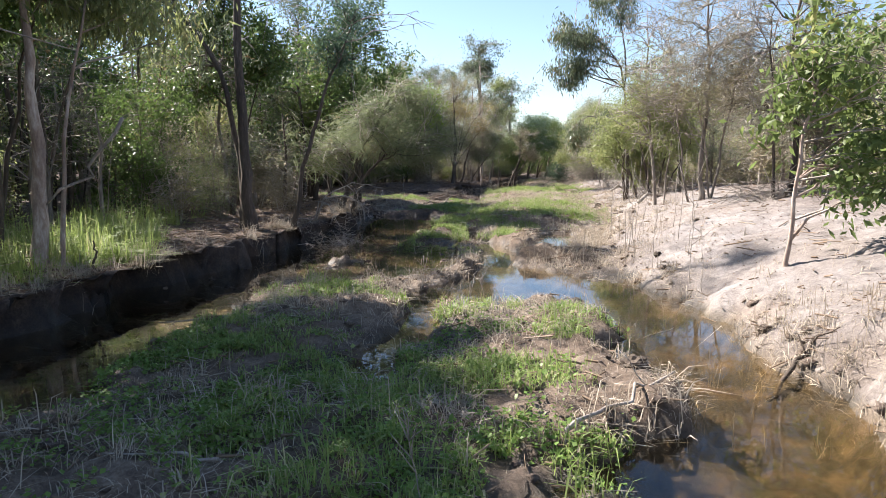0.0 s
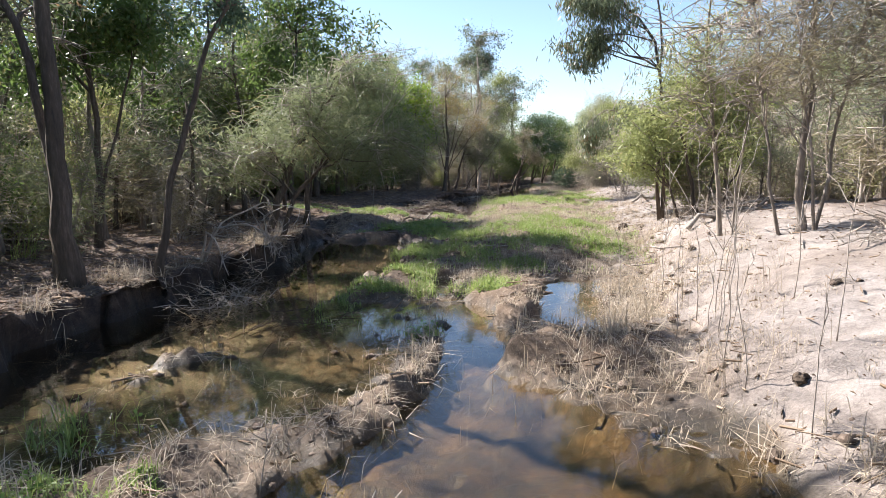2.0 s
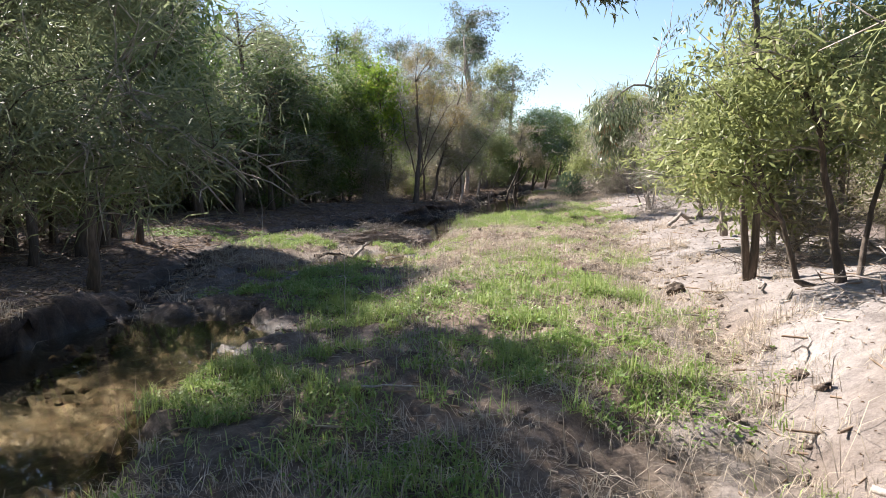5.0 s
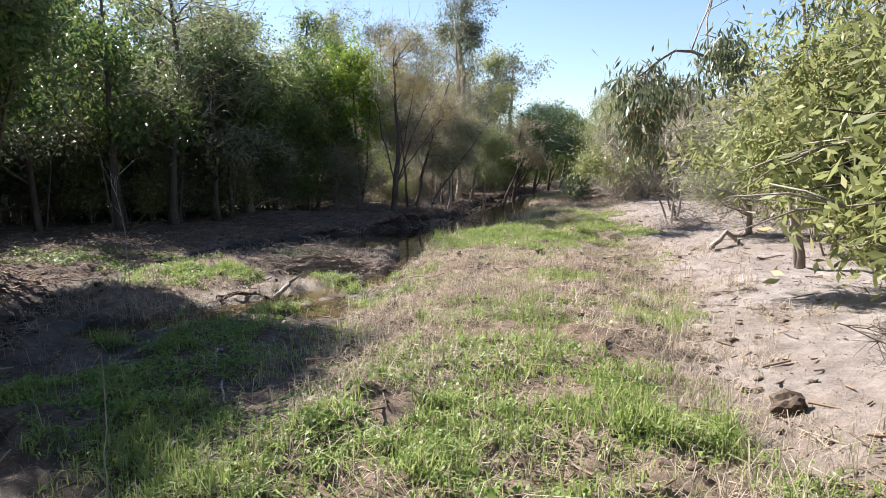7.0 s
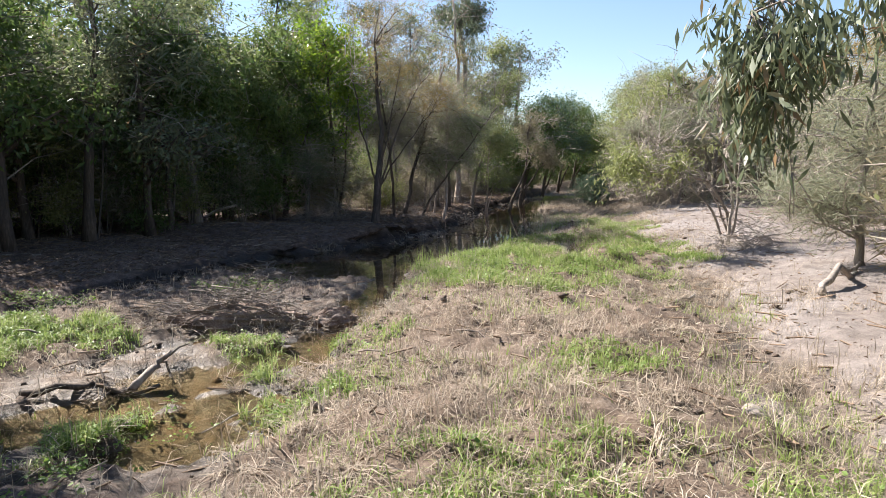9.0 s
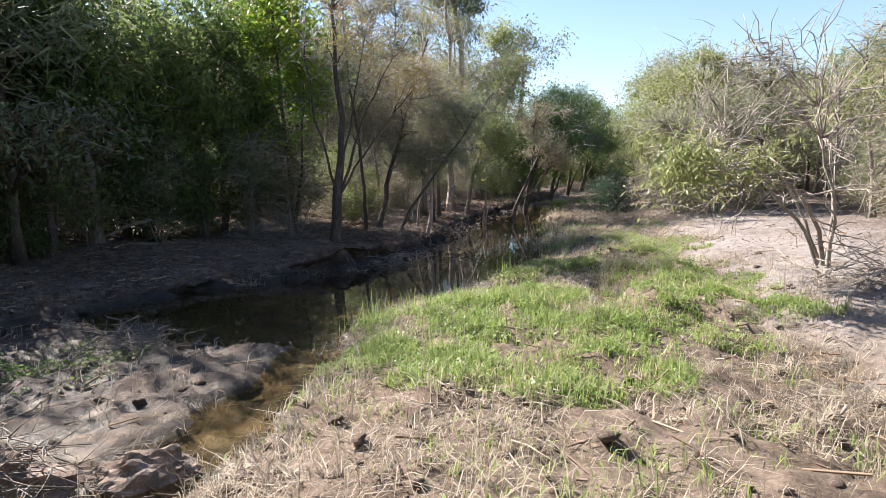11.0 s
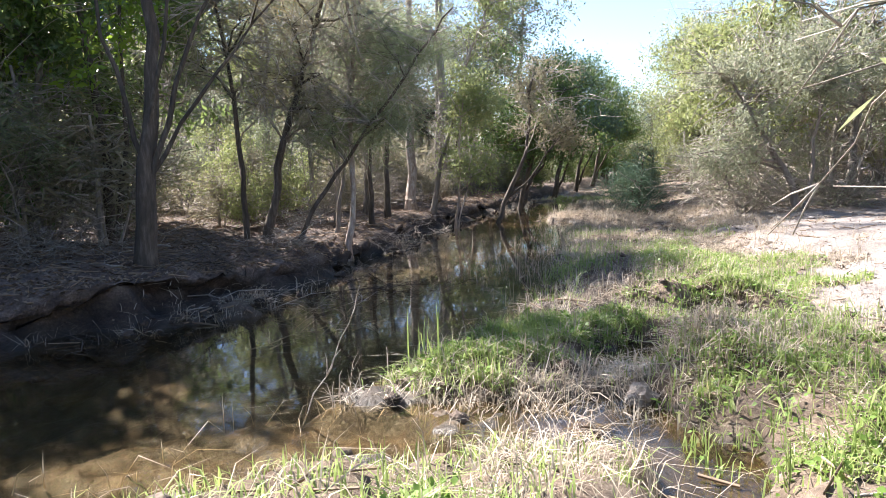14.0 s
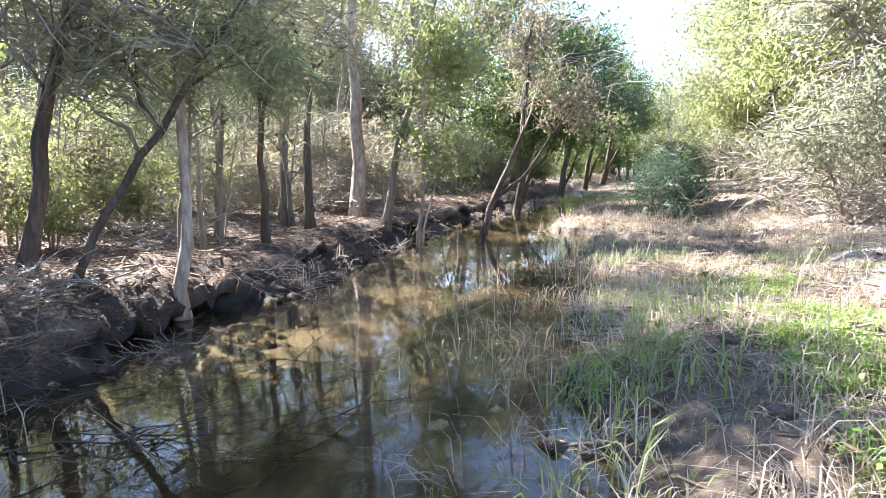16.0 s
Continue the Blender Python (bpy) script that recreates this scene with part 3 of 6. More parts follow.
# first three, at or past the view's edge, are added to shade the bed
for k, (x, y, t, mat, kind, thick) in enumerate([(-6.3, 9.4, 1.25, F_WATTLE, "broad", 1.0), (-7.4, 7.8, 1.4, F_WATTLE, "broad", 1.0), (-5.6, 4.2, 1.0, F_WATTLE, "broad", 1.0), (-2.8, 22.0, 1.25, F_WATTLE, "broad", 0.6), (-5.0, 24.2, 1.45, F_GUM, "fine", 0.45),
                                                 (-7.6, 12.8, 1.3, F_GUM, "fine", 0.7), (-5.3, 16.9, 1.2, F_WATTLE, "broad", 0.9), (-9.4, 14.8, 1.6, F_WATTLE, "fine", 0.7), (-8.2, 18.6, 1.65, F_GUM, "fine", 0.7), (-4.6, 27.2, 1.15, F_WATTLE, "broad", 1.0), (-4.2, 37.5, 1.0, F_WATTLE, "broad", 0.9), (-2.2, 40.8, 0.95, F_WATTLE, "broad", 0.6), (-3.4, 39.7, 0.9, F_LEAF, "broad", 0.6), (-10.2, 11.0, 1.6, F_WATTLE, "broad", 0.7)]):
    tree("wattle_tree", (x, y), [(0.07, [(0.1, 0, 1.4 * t), (-0.1, 0.1, 3.0 * t), (0.1, 0, 4.6 * t)]), (0.045, [(0.2, 0.1, 1.2 * t), (0.9, 0.2, 3.1 * t)])],
         [((0.0, 0, 4.6 * t), (1.5, 1.4, 1.0)), ((0.7, 0.1, 3.5 * t), (1.4, 1.2, 1.0)), ((-0.7, 0.1, 3.0 * t), (1.3, 1.2, 0.9))], M_BARK_DARK, mat, kind, "leafy wattle at the edge of the thicket" if thick > 0.5 else "thin open-crowned wattle with many bare twigs", 160 + k, twigs=thick, limbs=6 if thick > 0.5 else 5, bare=4 if thick > 0.5 else 14)
tree("paperbark", (-6.6, 18.6), [(0.085, [(0.05, 0, 1.4), (-0.15, 0.1, 4.5)]), (0.05, [(0.12, 0.0, 0.9), (0.55, 0.1, 2.6)])],
     [((0.0, 0.2, 4.4), (1.8, 1.6, 1.1))], M_BARK_PALE, F_OLIVE, "fine", "white-barked forked tree among dark scrub", 14)
tree("she_oak", (-2.85, 18.5), [(0.10, [(0.25, 0.1, 0.8), (0.75, 0.2, 1.9), (1.6, 0.2, 3.4)]), (0.07, [(0.3, 0.0, 0.0), (0.6, 0.1, 0.9), (1.3, 0.1, 1.6), (2.4, 0.0, 2.0)])],
     [((0.5, 0.2, 2.2), (1.2, 1.3, 0.7)), ((1.5, 0.1, 2.5), (1.3, 1.3, 0.8)), ((2.5, 0.0, 1.7), (0.9, 0.9, 0.5)), ((-0.2, 0.4, 1.6), (0.7, 0.9, 0.4)), ((2.0, 0.3, 3.2), (0.8, 0.9, 0.6))], M_BARK_DARK, F_OAK, "needle", "feathery grey-green she-oak leaning over the water", 15, twigs=0.8, bare=20, limbs=5)
tree("she_oak", (-5.2, 26.8), [(0.12, [(0.1, 0, 1.5), (0.4, -0.1, 3.4), (0.8, 0, 6.0)])],
     [((0.8, 0, 5.3), (1.4, 1.3, 0.9)), ((0.7, 0, 4.1), (1.6, 1.5, 1.0)), ((0.2, 0.1, 2.8), (1.4, 1.2, 0.8))], M_BARK_DARK, F_OAK, "needle", "dull green she-oak behind the creek bend", 16)
for k, (x, y, t, mat) in enumerate([(-1.5, 42.9, 1.15, F_LEAF), (-2.9, 41.3, 0.9, F_LEAF), (-4.8, 40.6, 1.3, F_OLIVE), (-2.8, 44.6, 1.5, F_LEAF), (-6.8, 39.6, 1.4, F_LEAF), (-5.2, 43.4, 1.4, F_WATTLE), (-8.9, 38.4, 1.4, F_WATTLE)]):
    tree("wattle_tree", (x, y), [(0.09, [(0.1, 0, 1.4 * t), (-0.2, 0.1, 3.0 * t), (-0.3, 0, 4.8 * t)]), (0.06, [(0.2, 0.1, 1.2 * t), (0.9, 0.2, 3.1 * t)]), (0.05, [(-0.3, 0.1, 1.0 * t), (-0.9, 0.2, 2.6 * t)])],
         [((-0.4, 0, 4.4 * t), (1.5, 1.4, 1.1)), ((0.6, 0.1, 3.2 * t), (1.4, 1.2, 1.1)), ((-1.0, 0.1, 2.8 * t), (1.3, 1.2, 1.1)), ((0.1, -0.3, 1.8 * t), (1.3, 1.1, 0.7))], M_BARK_DARK, mat, "broad", "tall dark green wattle behind the bare flat", 170 + k, twigs=0.6, limbs=5, bare=10)
tree("wattle_tree", (-4.8, 25.4), [(0.09, [(0.1, 0, 1.5), (0.3, 0.1, 3.0), (0.4, 0, 4.2)]), (0.06, [(0.2, 0.1, 1.2), (0.9, 0.2, 3.1)])],
     [((0.4, 0, 4.2), (1.5, 1.4, 0.9)), ((0.9, 0.1, 3.2), (1.3, 1.2, 0.9)), ((-0.6, 0.1, 2.8), (1.3, 1.2, 0.9)), ((0.3, 0, 1.8), (1.3, 1.2, 0.6))], M_BARK_DARK, F_LEAF, "broad", "tall leafy green wattle behind the creek bend", 181, limbs=6)
tree("wattle_tree", (-5.6, 28.2), [(0.09, [(0.1, 0, 1.5), (0.3, 0.1, 3.4), (0.4, 0, 5.6)]), (0.06, [(0.2, 0.1, 1.2), (0.9, 0.2, 3.1)])],
     [((0.4, 0, 5.6), (1.6, 1.4, 1.1)), ((0.9, 0.1, 4.0), (1.4, 1.2, 1.0)), ((-0.6, 0.1, 3.6), (1.3, 1.2, 0.9))], M_BARK_DARK, F_WATTLE, "broad", "tall dark wattle at the corner of the flat", 182, limbs=6)
tree("wattle_tree", (-0.8, 41.5), [(0.08, [(0.0, -0.1, 1.5), (-0.1, -0.4, 5.0)]), (0.05, [(0.3, 0.0, 1.4), (0.5, -0.2, 3.6)])],
     [((-0.1, -0.3, 5.2), (1.1, 1.1, 0.9)), ((0.2, -0.2, 4.2), (1.2, 1.1, 0.9)), ((-0.2, -0.2, 3.0), (1.2, 1.1, 0.9))], M_BARK_DARK, F_BRIGHT, "broad", "bright lime-green sunlit wattle", 18, twigs=0.6, limbs=5)
for k, (x, y, t, mat, kind) in enumerate([(-2.6, 53.6, 1.3, F_OLIVE, "fine"), (-0.4, 51.6, 1.45, F_SILVER, "fine"), (1.2, 54.2, 1.5, F_OLIVE, "fine"), (2.8, 57.0, 1.6, F_SILVER, "fine"), (-4.2, 50.5, 1.3, F_OLIVE, "fine"), (-3.0, 47.4, 1.5, F_OLIVE, "fine"), (-1.0, 49.0, 1.5, F_GUM, "fine"), (0.6, 51.0, 1.5, F_OAK, "fine"), (4.6, 61.5, 1.6, F_OLIVE, "far")]):
    tree("scrub_gum", (x, y), [(0.07, [(0.1, 0, 1.6 * t), (0.3, 0.1, 3.4 * t), (0.2, 0, 5.0 * t)]), (0.04, [(0.2, 0.1, 1.4 * t), (0.9, 0.2, 3.2 * t)])],
         [((0.2, 0, 5.0 * t), (1.5, 1.4, 0.9)), ((0.8, 0.1, 3.7 * t), (1.3, 1.2, 0.9)), ((-0.7, 0.1, 3.3 * t), (1.2, 1.2, 0.8))], M_BARK_GREY, mat, kind, "slender grey gum with thin dull foliage", 190 + k, twigs=0.6, limbs=4, bare=20)
tree("she_oak", (0.6, 39.6), [(0.12, [(0.1, 0.0, 1.2), (0.25, 0.1, 2.6), (0.1, 0.1, 4.8)]), (0.045, [(0.12, 0.0, 0.9), (0.6, 0.1, 2.4), (1.3, 0.2, 3.8)]), (0.04, [(0.08, 0.1, 1.1), (-0.35, 0.1, 2.6), (-0.5, 0.2, 4.2)]), (0.035, [(0.1, 0, 1.0), (0.9, 0.2, 2.2), (1.7, 0.4, 3.2)]), (0.035, [(0.1, 0, 1.3), (0.5, -0.1, 2.8), (0.8, -0.1, 4.2)])],
     [((0.5, 0.1, 5.8), (1.1, 1.1, 0.9)), ((1.2, 0.2, 4.6), (1.1, 1.0, 0.8)), ((-0.2, 0.2, 4.4), (1.0, 0.9, 0.8)), ((1.7, 0.2, 3.6), (0.9, 0.9, 0.6))], M_BARK_DARK, F_GOLD, "sparse_needle", "vase-shaped she-oak with golden-brown foliage at the pool", 19, twigs=0.45, bare=14, limbs=3)
tree("tall_gum", (3.1, 55.5), [(0.2, [(0.1, 0, 4.0), (-0.1, 0, 7.5), (0.1, 0, 10.5)])],
     [((0.4, 0, 10.2), (1.6, 1.6, 1.2)), ((-0.7, 0, 9.0), (1.2, 1.2, 0.9)), ((0.9, 0.2, 8.6), (0.9, 0.9, 0.6))], M_BARK_GREY, F_GUM, "far", "tall round-headed gum standing above the scrub", 20, twigs=0.55, limbs=9, tops=False)
tree("tall_gum", (6.2, 63.0), [(0.2, [(0.1, 0, 4.0), (0.3, 0, 7.5)])],
     [((0.4, 0, 7.6), (2.0, 2.0, 1.2)), ((-1.1, 0, 6.6), (1.5, 1.5, 1.0))], M_BARK_PALE, F_GUM, "far", "spreading gum above the far bank", 21, twigs=0.6, limbs=8, tops=False)
tree("tall_gum", (2.8, 48.1), [(0.13, [(0.02, 0.1, 2.0), (0.05, 0.2, 4.6), (-0.1, 0.2, 8.0)])],
     [((-0.2, 0.3, 7.4), (1.8, 1.8, 1.1)), ((0.6, 0.3, 6.0), (1.2, 1.2, 0.7))], M_BARK_PALE, F_GUM, "hang", "smooth pale-trunked gum rising from brush on the bank", 22, twigs=0.6, limbs=3, tops=False)
tree("paperbark", (2.40, 42.3), [(0.056, [(0.1, 0, 1.0), (0.12, 0, 2.4), (0.0, 0.1, 5.2)])],
     [((0.0, 0.2, 3.6), (0.9, 0.9, 0.6)), ((0.2, 0.1, 2.6), (0.9, 0.9, 0.7))], M_BARK_PALE, F_SILVER, "sparse_needle", "slim white paperbark at the water's edge", 23, twigs=0.8, bare=24, limbs=3)
tree("she_oak", (1.66, 41.9), [(0.04, [(0.35, 0.1, 0.6), (0.95, 0.1, 1.4), (1.9, 0.1, 2.7), (2.4, 0.1, 3.3)])],
     [((1.5, 0.3, 2.9), (0.8, 0.8, 0.5)), ((0.8, 0.2, 1.9), (0.9, 0.8, 0.5))], M_BARK_DARK, F_OAK, "sparse_needle", "thin she-oak leaning far out over the pool", 24, bare=16, limbs=3)
tree("she_oak", (1.2, 42.2), [(0.075, [(0.2, 0.0, 1.1), (0.65, 0.1, 2.6), (1.3, 0.1, 4.6)]), (0.07, [(-0.35, 0.1, 0.0), (-0.4, 0.1, 1.4), (-0.7, 0.2, 4.2)])],
     [((0.7, 0.2, 3.3), (1.1, 1.1, 0.6)), ((-0.6, 0.2, 3.2), (1.0, 1.0, 0.7)), ((0.8, 0.0, 2.2), (1.2, 1.0, 0.6))], M_BARK_DARK, F_DUSK, "sparse_needle", "dark leaning she-oak with bare lower limbs", 25, twigs=0.75, bare=34, limbs=4)
tree("she_oak", (2.0, 43.0), [(0.035, [(0.25, 0.0, 1.2), (0.6, 0.1, 3.0)])], [((0.6, 0.1, 3.0), (0.7, 0.7, 0.5)), ((0.3, 0.0, 1.9), (0.7, 0.7, 0.5))], M_BARK_GREY, F_OAK, "sparse_needle", "slender leaning sapling on the bank", 26, bare=16, limbs=3)
tree("she_oak", (2.45, 44.4), [(0.05, [(0.0, 0.0, 1.4), (0.05, 0.1, 3.8)])], [((0.0, 0.1, 3.4), (0.9, 0.9, 0.7)), ((0.0, 0.0, 1.8), (0.5, 0.5, 0.4))], M_BARK_DARK, F_OAK, "needle", "young she-oak with drooping green foliage", 27, limbs=3)
tree("she_oak", (2.5, 46.1), [(0.07, [(0.02, 0.0, 1.4), (-0.1, 0.1, 4.2)])], [((0.0, 0.1, 4.0), (1.0, 1.0, 0.7)), ((0.0, 0.1, 2.6), (1.0, 1.0, 0.6))], M_BARK_DARK, F_DUSK, "sparse_needle", "straight dark she-oak on the bank", 28, twigs=0.8, bare=20, limbs=4)
tree("wattle_tree", (3.3, 47.7), [(0.07, [(0.25, 0.0, 1.2), (0.7, 0.1, 2.8), (1.3, 0.2, 4.6)])], [((1.2, 0.2, 4.2), (1.4, 1.4, 0.9))], M_BARK_GREY, F_OLIVE, "fine", "leaning grey-barked wattle above the earth bank", 29, twigs=0.6, bare=16, limbs=3)
tree("paperbark", (3.85, 47.3), [(0.045, [(0.1, 0.0, 1.0), (0.25, 0.1, 3.2)]), (0.03, [(0.1, 0, 0.4), (0.4, 0.1, 1.8)])], [((0.3, 0.1, 3.0), (0.9, 0.9, 0.6))], M_BARK_PALE, F_OLIVE, "fine", "forked pale sapling beside the water", 30, bare=2, limbs=3)
tree("wattle_tree", (4.75, 48.7), [(0.075, [(0.35, 0.0, 0.9), (0.8, 0.1, 1.9), (1.0, 0.2, 3.8)]), (0.045, [(0.3, 0.0, 0.8), (0.9, 0.0, 1.3), (1.7, 0.1, 2.4)])],
     [((0.9, 0.3, 3.5), (1.4, 1.4, 0.9)), ((1.5, 0.4, 2.6), (1.0, 1.0, 0.6))], M_BARK_DARK, F_DUSK, "fine", "forked tree leaning over the creek", 31, twigs=0.7, bare=16, limbs=3)
for k, (x, y, s) in enumerate([(5.6, 53.5, 1.0), (7.2, 58.0, 1.1), (8.8, 63.5, 1.2), (10.6, 69.5, 1.2)]):
    tree("wattle_tree", (x, y), [(0.10, [(0.3, 0.0, 1.2 * s), (0.7, 0, 2.6 * s), (0.8, 0, 4.4 * s)]), (0.06, [(0.5, 0, 1.2), (1.5, 0, 2.6 * s)])],
         [((0.7, 0, 4.0 * s), (1.9, 1.9, 1.1)), ((1.4, 0, 2.6 * s), (1.5, 1.5, 0.8)), ((-0.4, 0, 2.8 * s), (1.4, 1.4, 0.9))], M_BARK_DARK, F_WATTLE if k != 1 else F_BLUE, "mid", "dark leafy tree overhanging the far bend", 40 + k, limbs=10)

tree("dead_branch", (-3.0, 15.4), [(0.022, [(0.3, -0.1, 0.55), (0.8, -0.2, 0.62), (1.35, -0.3, 0.3)]), (0.02, [(0.2, -0.2, 0.5), (0.5, -0.7, 0.45), (0.8, -1.1, 0.0)]), (0.018, [(0.3, 0.2, 0.6), (0.9, 0.4, 0.9), (1.6, 0.5, 0.75)])],
     [((0.8, -0.3, 0.3), (0.6, 0.5, 0.3)), ((0.9, 0.3, 0.6), (0.6, 0.5, 0.3))], M_DEAD, None, None, "bleached dead branch arching from the bank over the water", 64, bare=12, limbs=2, category="branch")

# the right bank
tree("wattle_sapling", (3.85, 7.4), [(0.028, [(0.02, 0.0, 0.8), (0.1, 0.0, 1.6), (0.35, 0.1, 2.4)])],
     [((0.45, 0.2, 2.2), (0.75, 0.8, 0.6)), ((1.3, 0.4, 2.0), (0.9, 0.9, 0.7)), ((1.2, 0.3, 1.1), (0.6, 0.6, 0.3))], M_BARK_PALE, F_LEAF, "broad", "thin white-stemmed sapling with large green leaves on sand", 50, twigs=0.45, limbs=4)
tree("she_oak", (5.7, 14.8), [(0.06, [(-0.02, 0, 1.2), (0.1, 0.1, 2.8), (0.0, 0.1, 4.6)]), (0.04, [(0.2, 0, 0.0), (0.5, 0.1, 1.6), (0.9, 0.1, 3.6)]), (0.035, [(-0.25, 0.1, 0.0), (-0.5, 0.1, 1.5), (-0.7, 0.2, 3.2)]), (0.03, [(0.1, -0.2, 0.0), (-0.1, -0.3, 1.4), (-0.4, -0.4, 2.9)])],
     [((-0.1, 0, 3.6), (1.5, 1.3, 1.0)), ((-0.4, 0, 2.3), (1.2, 1.1, 0.7)), ((0.9, 0.2, 3.0), (1.1, 1.1, 0.8))], M_BARK_GREY, F_DUSK, "sparse_needle", "scraggy grey-brown she-oak on the sandy slope", 51, twigs=0.6, bare=60, limbs=6)
tree("she_oak", (5.1, 16.0), [(0.03, [(0.2, 0.1, 0.0), (0.35, 0.1, 1.6), (0.5, 0.1, 3.2)]), (0.045, [(-0.1, 0, 1.0), (-0.25, 0.1, 2.4), (-0.3, 0.1, 4.2)])],
     [((-0.3, 0, 3.5), (1.0, 1.0, 0.9)), ((-0.2, 0, 2.2), (0.9, 0.9, 0.7))], M_BARK_GREY, F_OLIVE, "sparse_needle", "thin olive she-oak with many bare twigs", 52, twigs=0.6, bare=50, limbs=5)
tree("she_oak", (6.9, 13.4), [(0.07, [(0.1, 0, 1.2), (0.0, 0.1, 2.6), (0.1, 0.1, 4.4)]), (0.05, [(-0.3, 0, 0.0), (-0.35, 0, 1.5), (-0.5, 0, 3.4)])],
     [((0.0, 0, 3.4), (1.4, 1.3, 1.1)), ((0.0, 0, 2.0), (1.2, 1.1, 0.7))], M_BARK_DARK, F_DUSK, "sparse_needle", "twiggy she-oak among dead brush", 53, twigs=0.6, bare=50, limbs=5)
tree("wattle_bush", (6.2, 20.1), [(0.055, [(-0.1, 0, 0.7), (-0.3, 0, 1.6), (-0.6, 0, 2.4)]), (0.05, [(0.25, 0.1, 0.0), (0.4, 0.2, 0.8), (0.8, 0.2, 2.2)]), (0.045, [(-0.3, 0.3, 0.0), (-0.55, 0.3, 0.8), (-1.0, 0.3, 1.8)]), (0.04, [(0.4, -0.2, 0.0), (0.6, -0.2, 0.7), (1.1, -0.2, 1.6)])],
     [((-0.9, 0.0, 2.0), (0.9, 0.9, 0.6)), ((-0.2, 0.1, 2.7), (1.1, 1.0, 0.6)), ((0.7, 0.1, 2.2), (0.8, 0.9, 0.6)), ((-1.5, 0.2, 1.3), (0.6, 0.7, 0.4))], M_BARK_DARK, F_OLIVE, "fine", "many-stemmed wattle with yellow-green leaves", 54, twigs=0.6, limbs=5)
tree("gum_tree", (5.9, 21.6), [(0.05, [(-0.1, -0.2, 2.0), (-0.2, -0.4, 4.0), (-0.4, 0.0, 6.6)]), (0.04, [(-0.3, -0.2, 4.2), (-1.0, 0.1, 5.2), (-1.9, 0.4, 5.4)])],
     [((-1.6, 0.3, 5.2), (1.0, 0.9, 0.7)), ((-0.6, 0.1, 6.2), (1.2, 1.1, 0.8)), ((-2.0, 0.5, 4.2), (0.4, 0.4, 0.5))], M_BARK_DARK, F_GUM, "hang", "pale gum with hanging leaves over the bar", 55, limbs=5)
tree("wattle_bush", (7.5, 23.6), [(0.07, [(-0.1, 0, 0.8), (-0.2, 0, 1.8), (-0.4, 0, 3.2)]), (0.05, [(-0.3, 0.1, 0.6), (-0.8, 0, 1.4)])],
     [((-1.4, 0.2, 2.3), (0.9, 0.9, 0.7)), ((-1.7, 0.5, 1.6), (0.7, 0.8, 0.4)), ((-0.4, 0.1, 2.9), (1.0, 1.0, 0.8)), ((0.5, 0, 2.2), (0.9, 0.9, 0.8)), ((-0.7, 0.3, 1.5), (0.8, 0.8, 0.4))], M_BARK_GREY, F_OLIVE, "fine", "small-leaved wattle overhanging the sandy edge", 56, limbs=6)
tree("gum_tree", (7.8, 27.2), [(0.06, [(-0.1, 0, 1.4), (-0.2, 0, 2.8), (0.1, 0, 5.2)]), (0.04, [(-0.2, 0, 2.2), (-1.1, -0.3, 3.0), (-2.1, -0.6, 3.1), (-2.7, -0.8, 2.7)])],
     [((-2.3, -0.7, 2.6), (0.6, 0.6, 0.5)), ((-2.6, -0.8, 1.9), (0.4, 0.4, 0.4)), ((-1.5, -0.5, 2.9), (0.6, 0.6, 0.4)), ((0.0, 0, 4.4), (1.6, 1.6, 0.9))], M_BARK_GREY, F_GUM, "hang", "gum with a long limb of drooping grey-green leaves", 57, limbs=2, tops=False)
tree("she_oak", (8.8, 31.2), [(0.06, [(-0.1, 0, 1.0), (0.0, 0, 2.4), (0.1, 0, 3.6)])],
     [((-0.2, 0, 2.2), (1.2, 1.2, 0.9)), ((-0.5, 0.1, 1.0), (0.9, 0.9, 0.5))], M_BARK_GREY, F_SILVER, "sparse_needle", "pale twiggy scrub tree behind the sand", 58, bare=16, limbs=5)
tree("wattle_bush", (8.9, 36.2), [(0.04, [(-0.2, -0.2, 0.6), (-0.8, -0.6, 1.3), (-2.2, -1.4, 1.5), (-3.0, -2.2, 1.7)]), (0.04, [(0.1, 0, 0.8), (0.1, 0, 2.6)]), (0.032, [(-0.3, 0, 0.7), (-1.2, -0.2, 2.2)])],
     [((-2.7, -2.3, 1.7), (0.5, 0.6, 0.3)), ((-1.9, -1.7, 1.55), (0.55, 0.6, 0.35)), ((0.2, 0.3, 2.6), (0.8, 0.8, 0.5))], M_BARK_GREY, F_OLIVE, "phyllode", "wattle with a leafy limb low over the creek edge", 59, bare=24, limbs=2, tops=False)
tree("dead_tree", (8.4, 35.2), [(0.032, [(-0.3, 0, 0.7), (-0.9, 0, 1.4), (-1.8, 0.1, 1.9)]), (0.04, [(0.1, 0, 0.8), (-0.2, 0, 2.4)])],
     [((-1.0, 0.0, 1.5), (1.6, 1.2, 0.9)), ((-0.5, 0.0, 2.7), (1.5, 1.2, 0.8))], M_DEAD, None, None, "leafless silver-grey dead tree with tangled limbs", 60, bare=36, limbs=4)
tree("wattle_bush", (10.6, 45.6), [(0.08, [(-0.3, 0, 0.8), (-0.8, 0, 1.6), (-1.4, 0, 2.6)]), (0.06, [(0.2, 0, 0.9), (0.3, 0, 2.8)])],
     [((-0.9, 0, 2.6), (1.3, 1.3, 0.8)), ((0.4, 0, 3.2), (1.4, 1.4, 1.0)), ((-1.4, 0, 1.4), (0.9, 0.9, 0.5))], M_BARK_GREY, F_SILVER, "fine", "spreading silver-olive bush at the top of the sand", 61, bare=30, limbs=4)
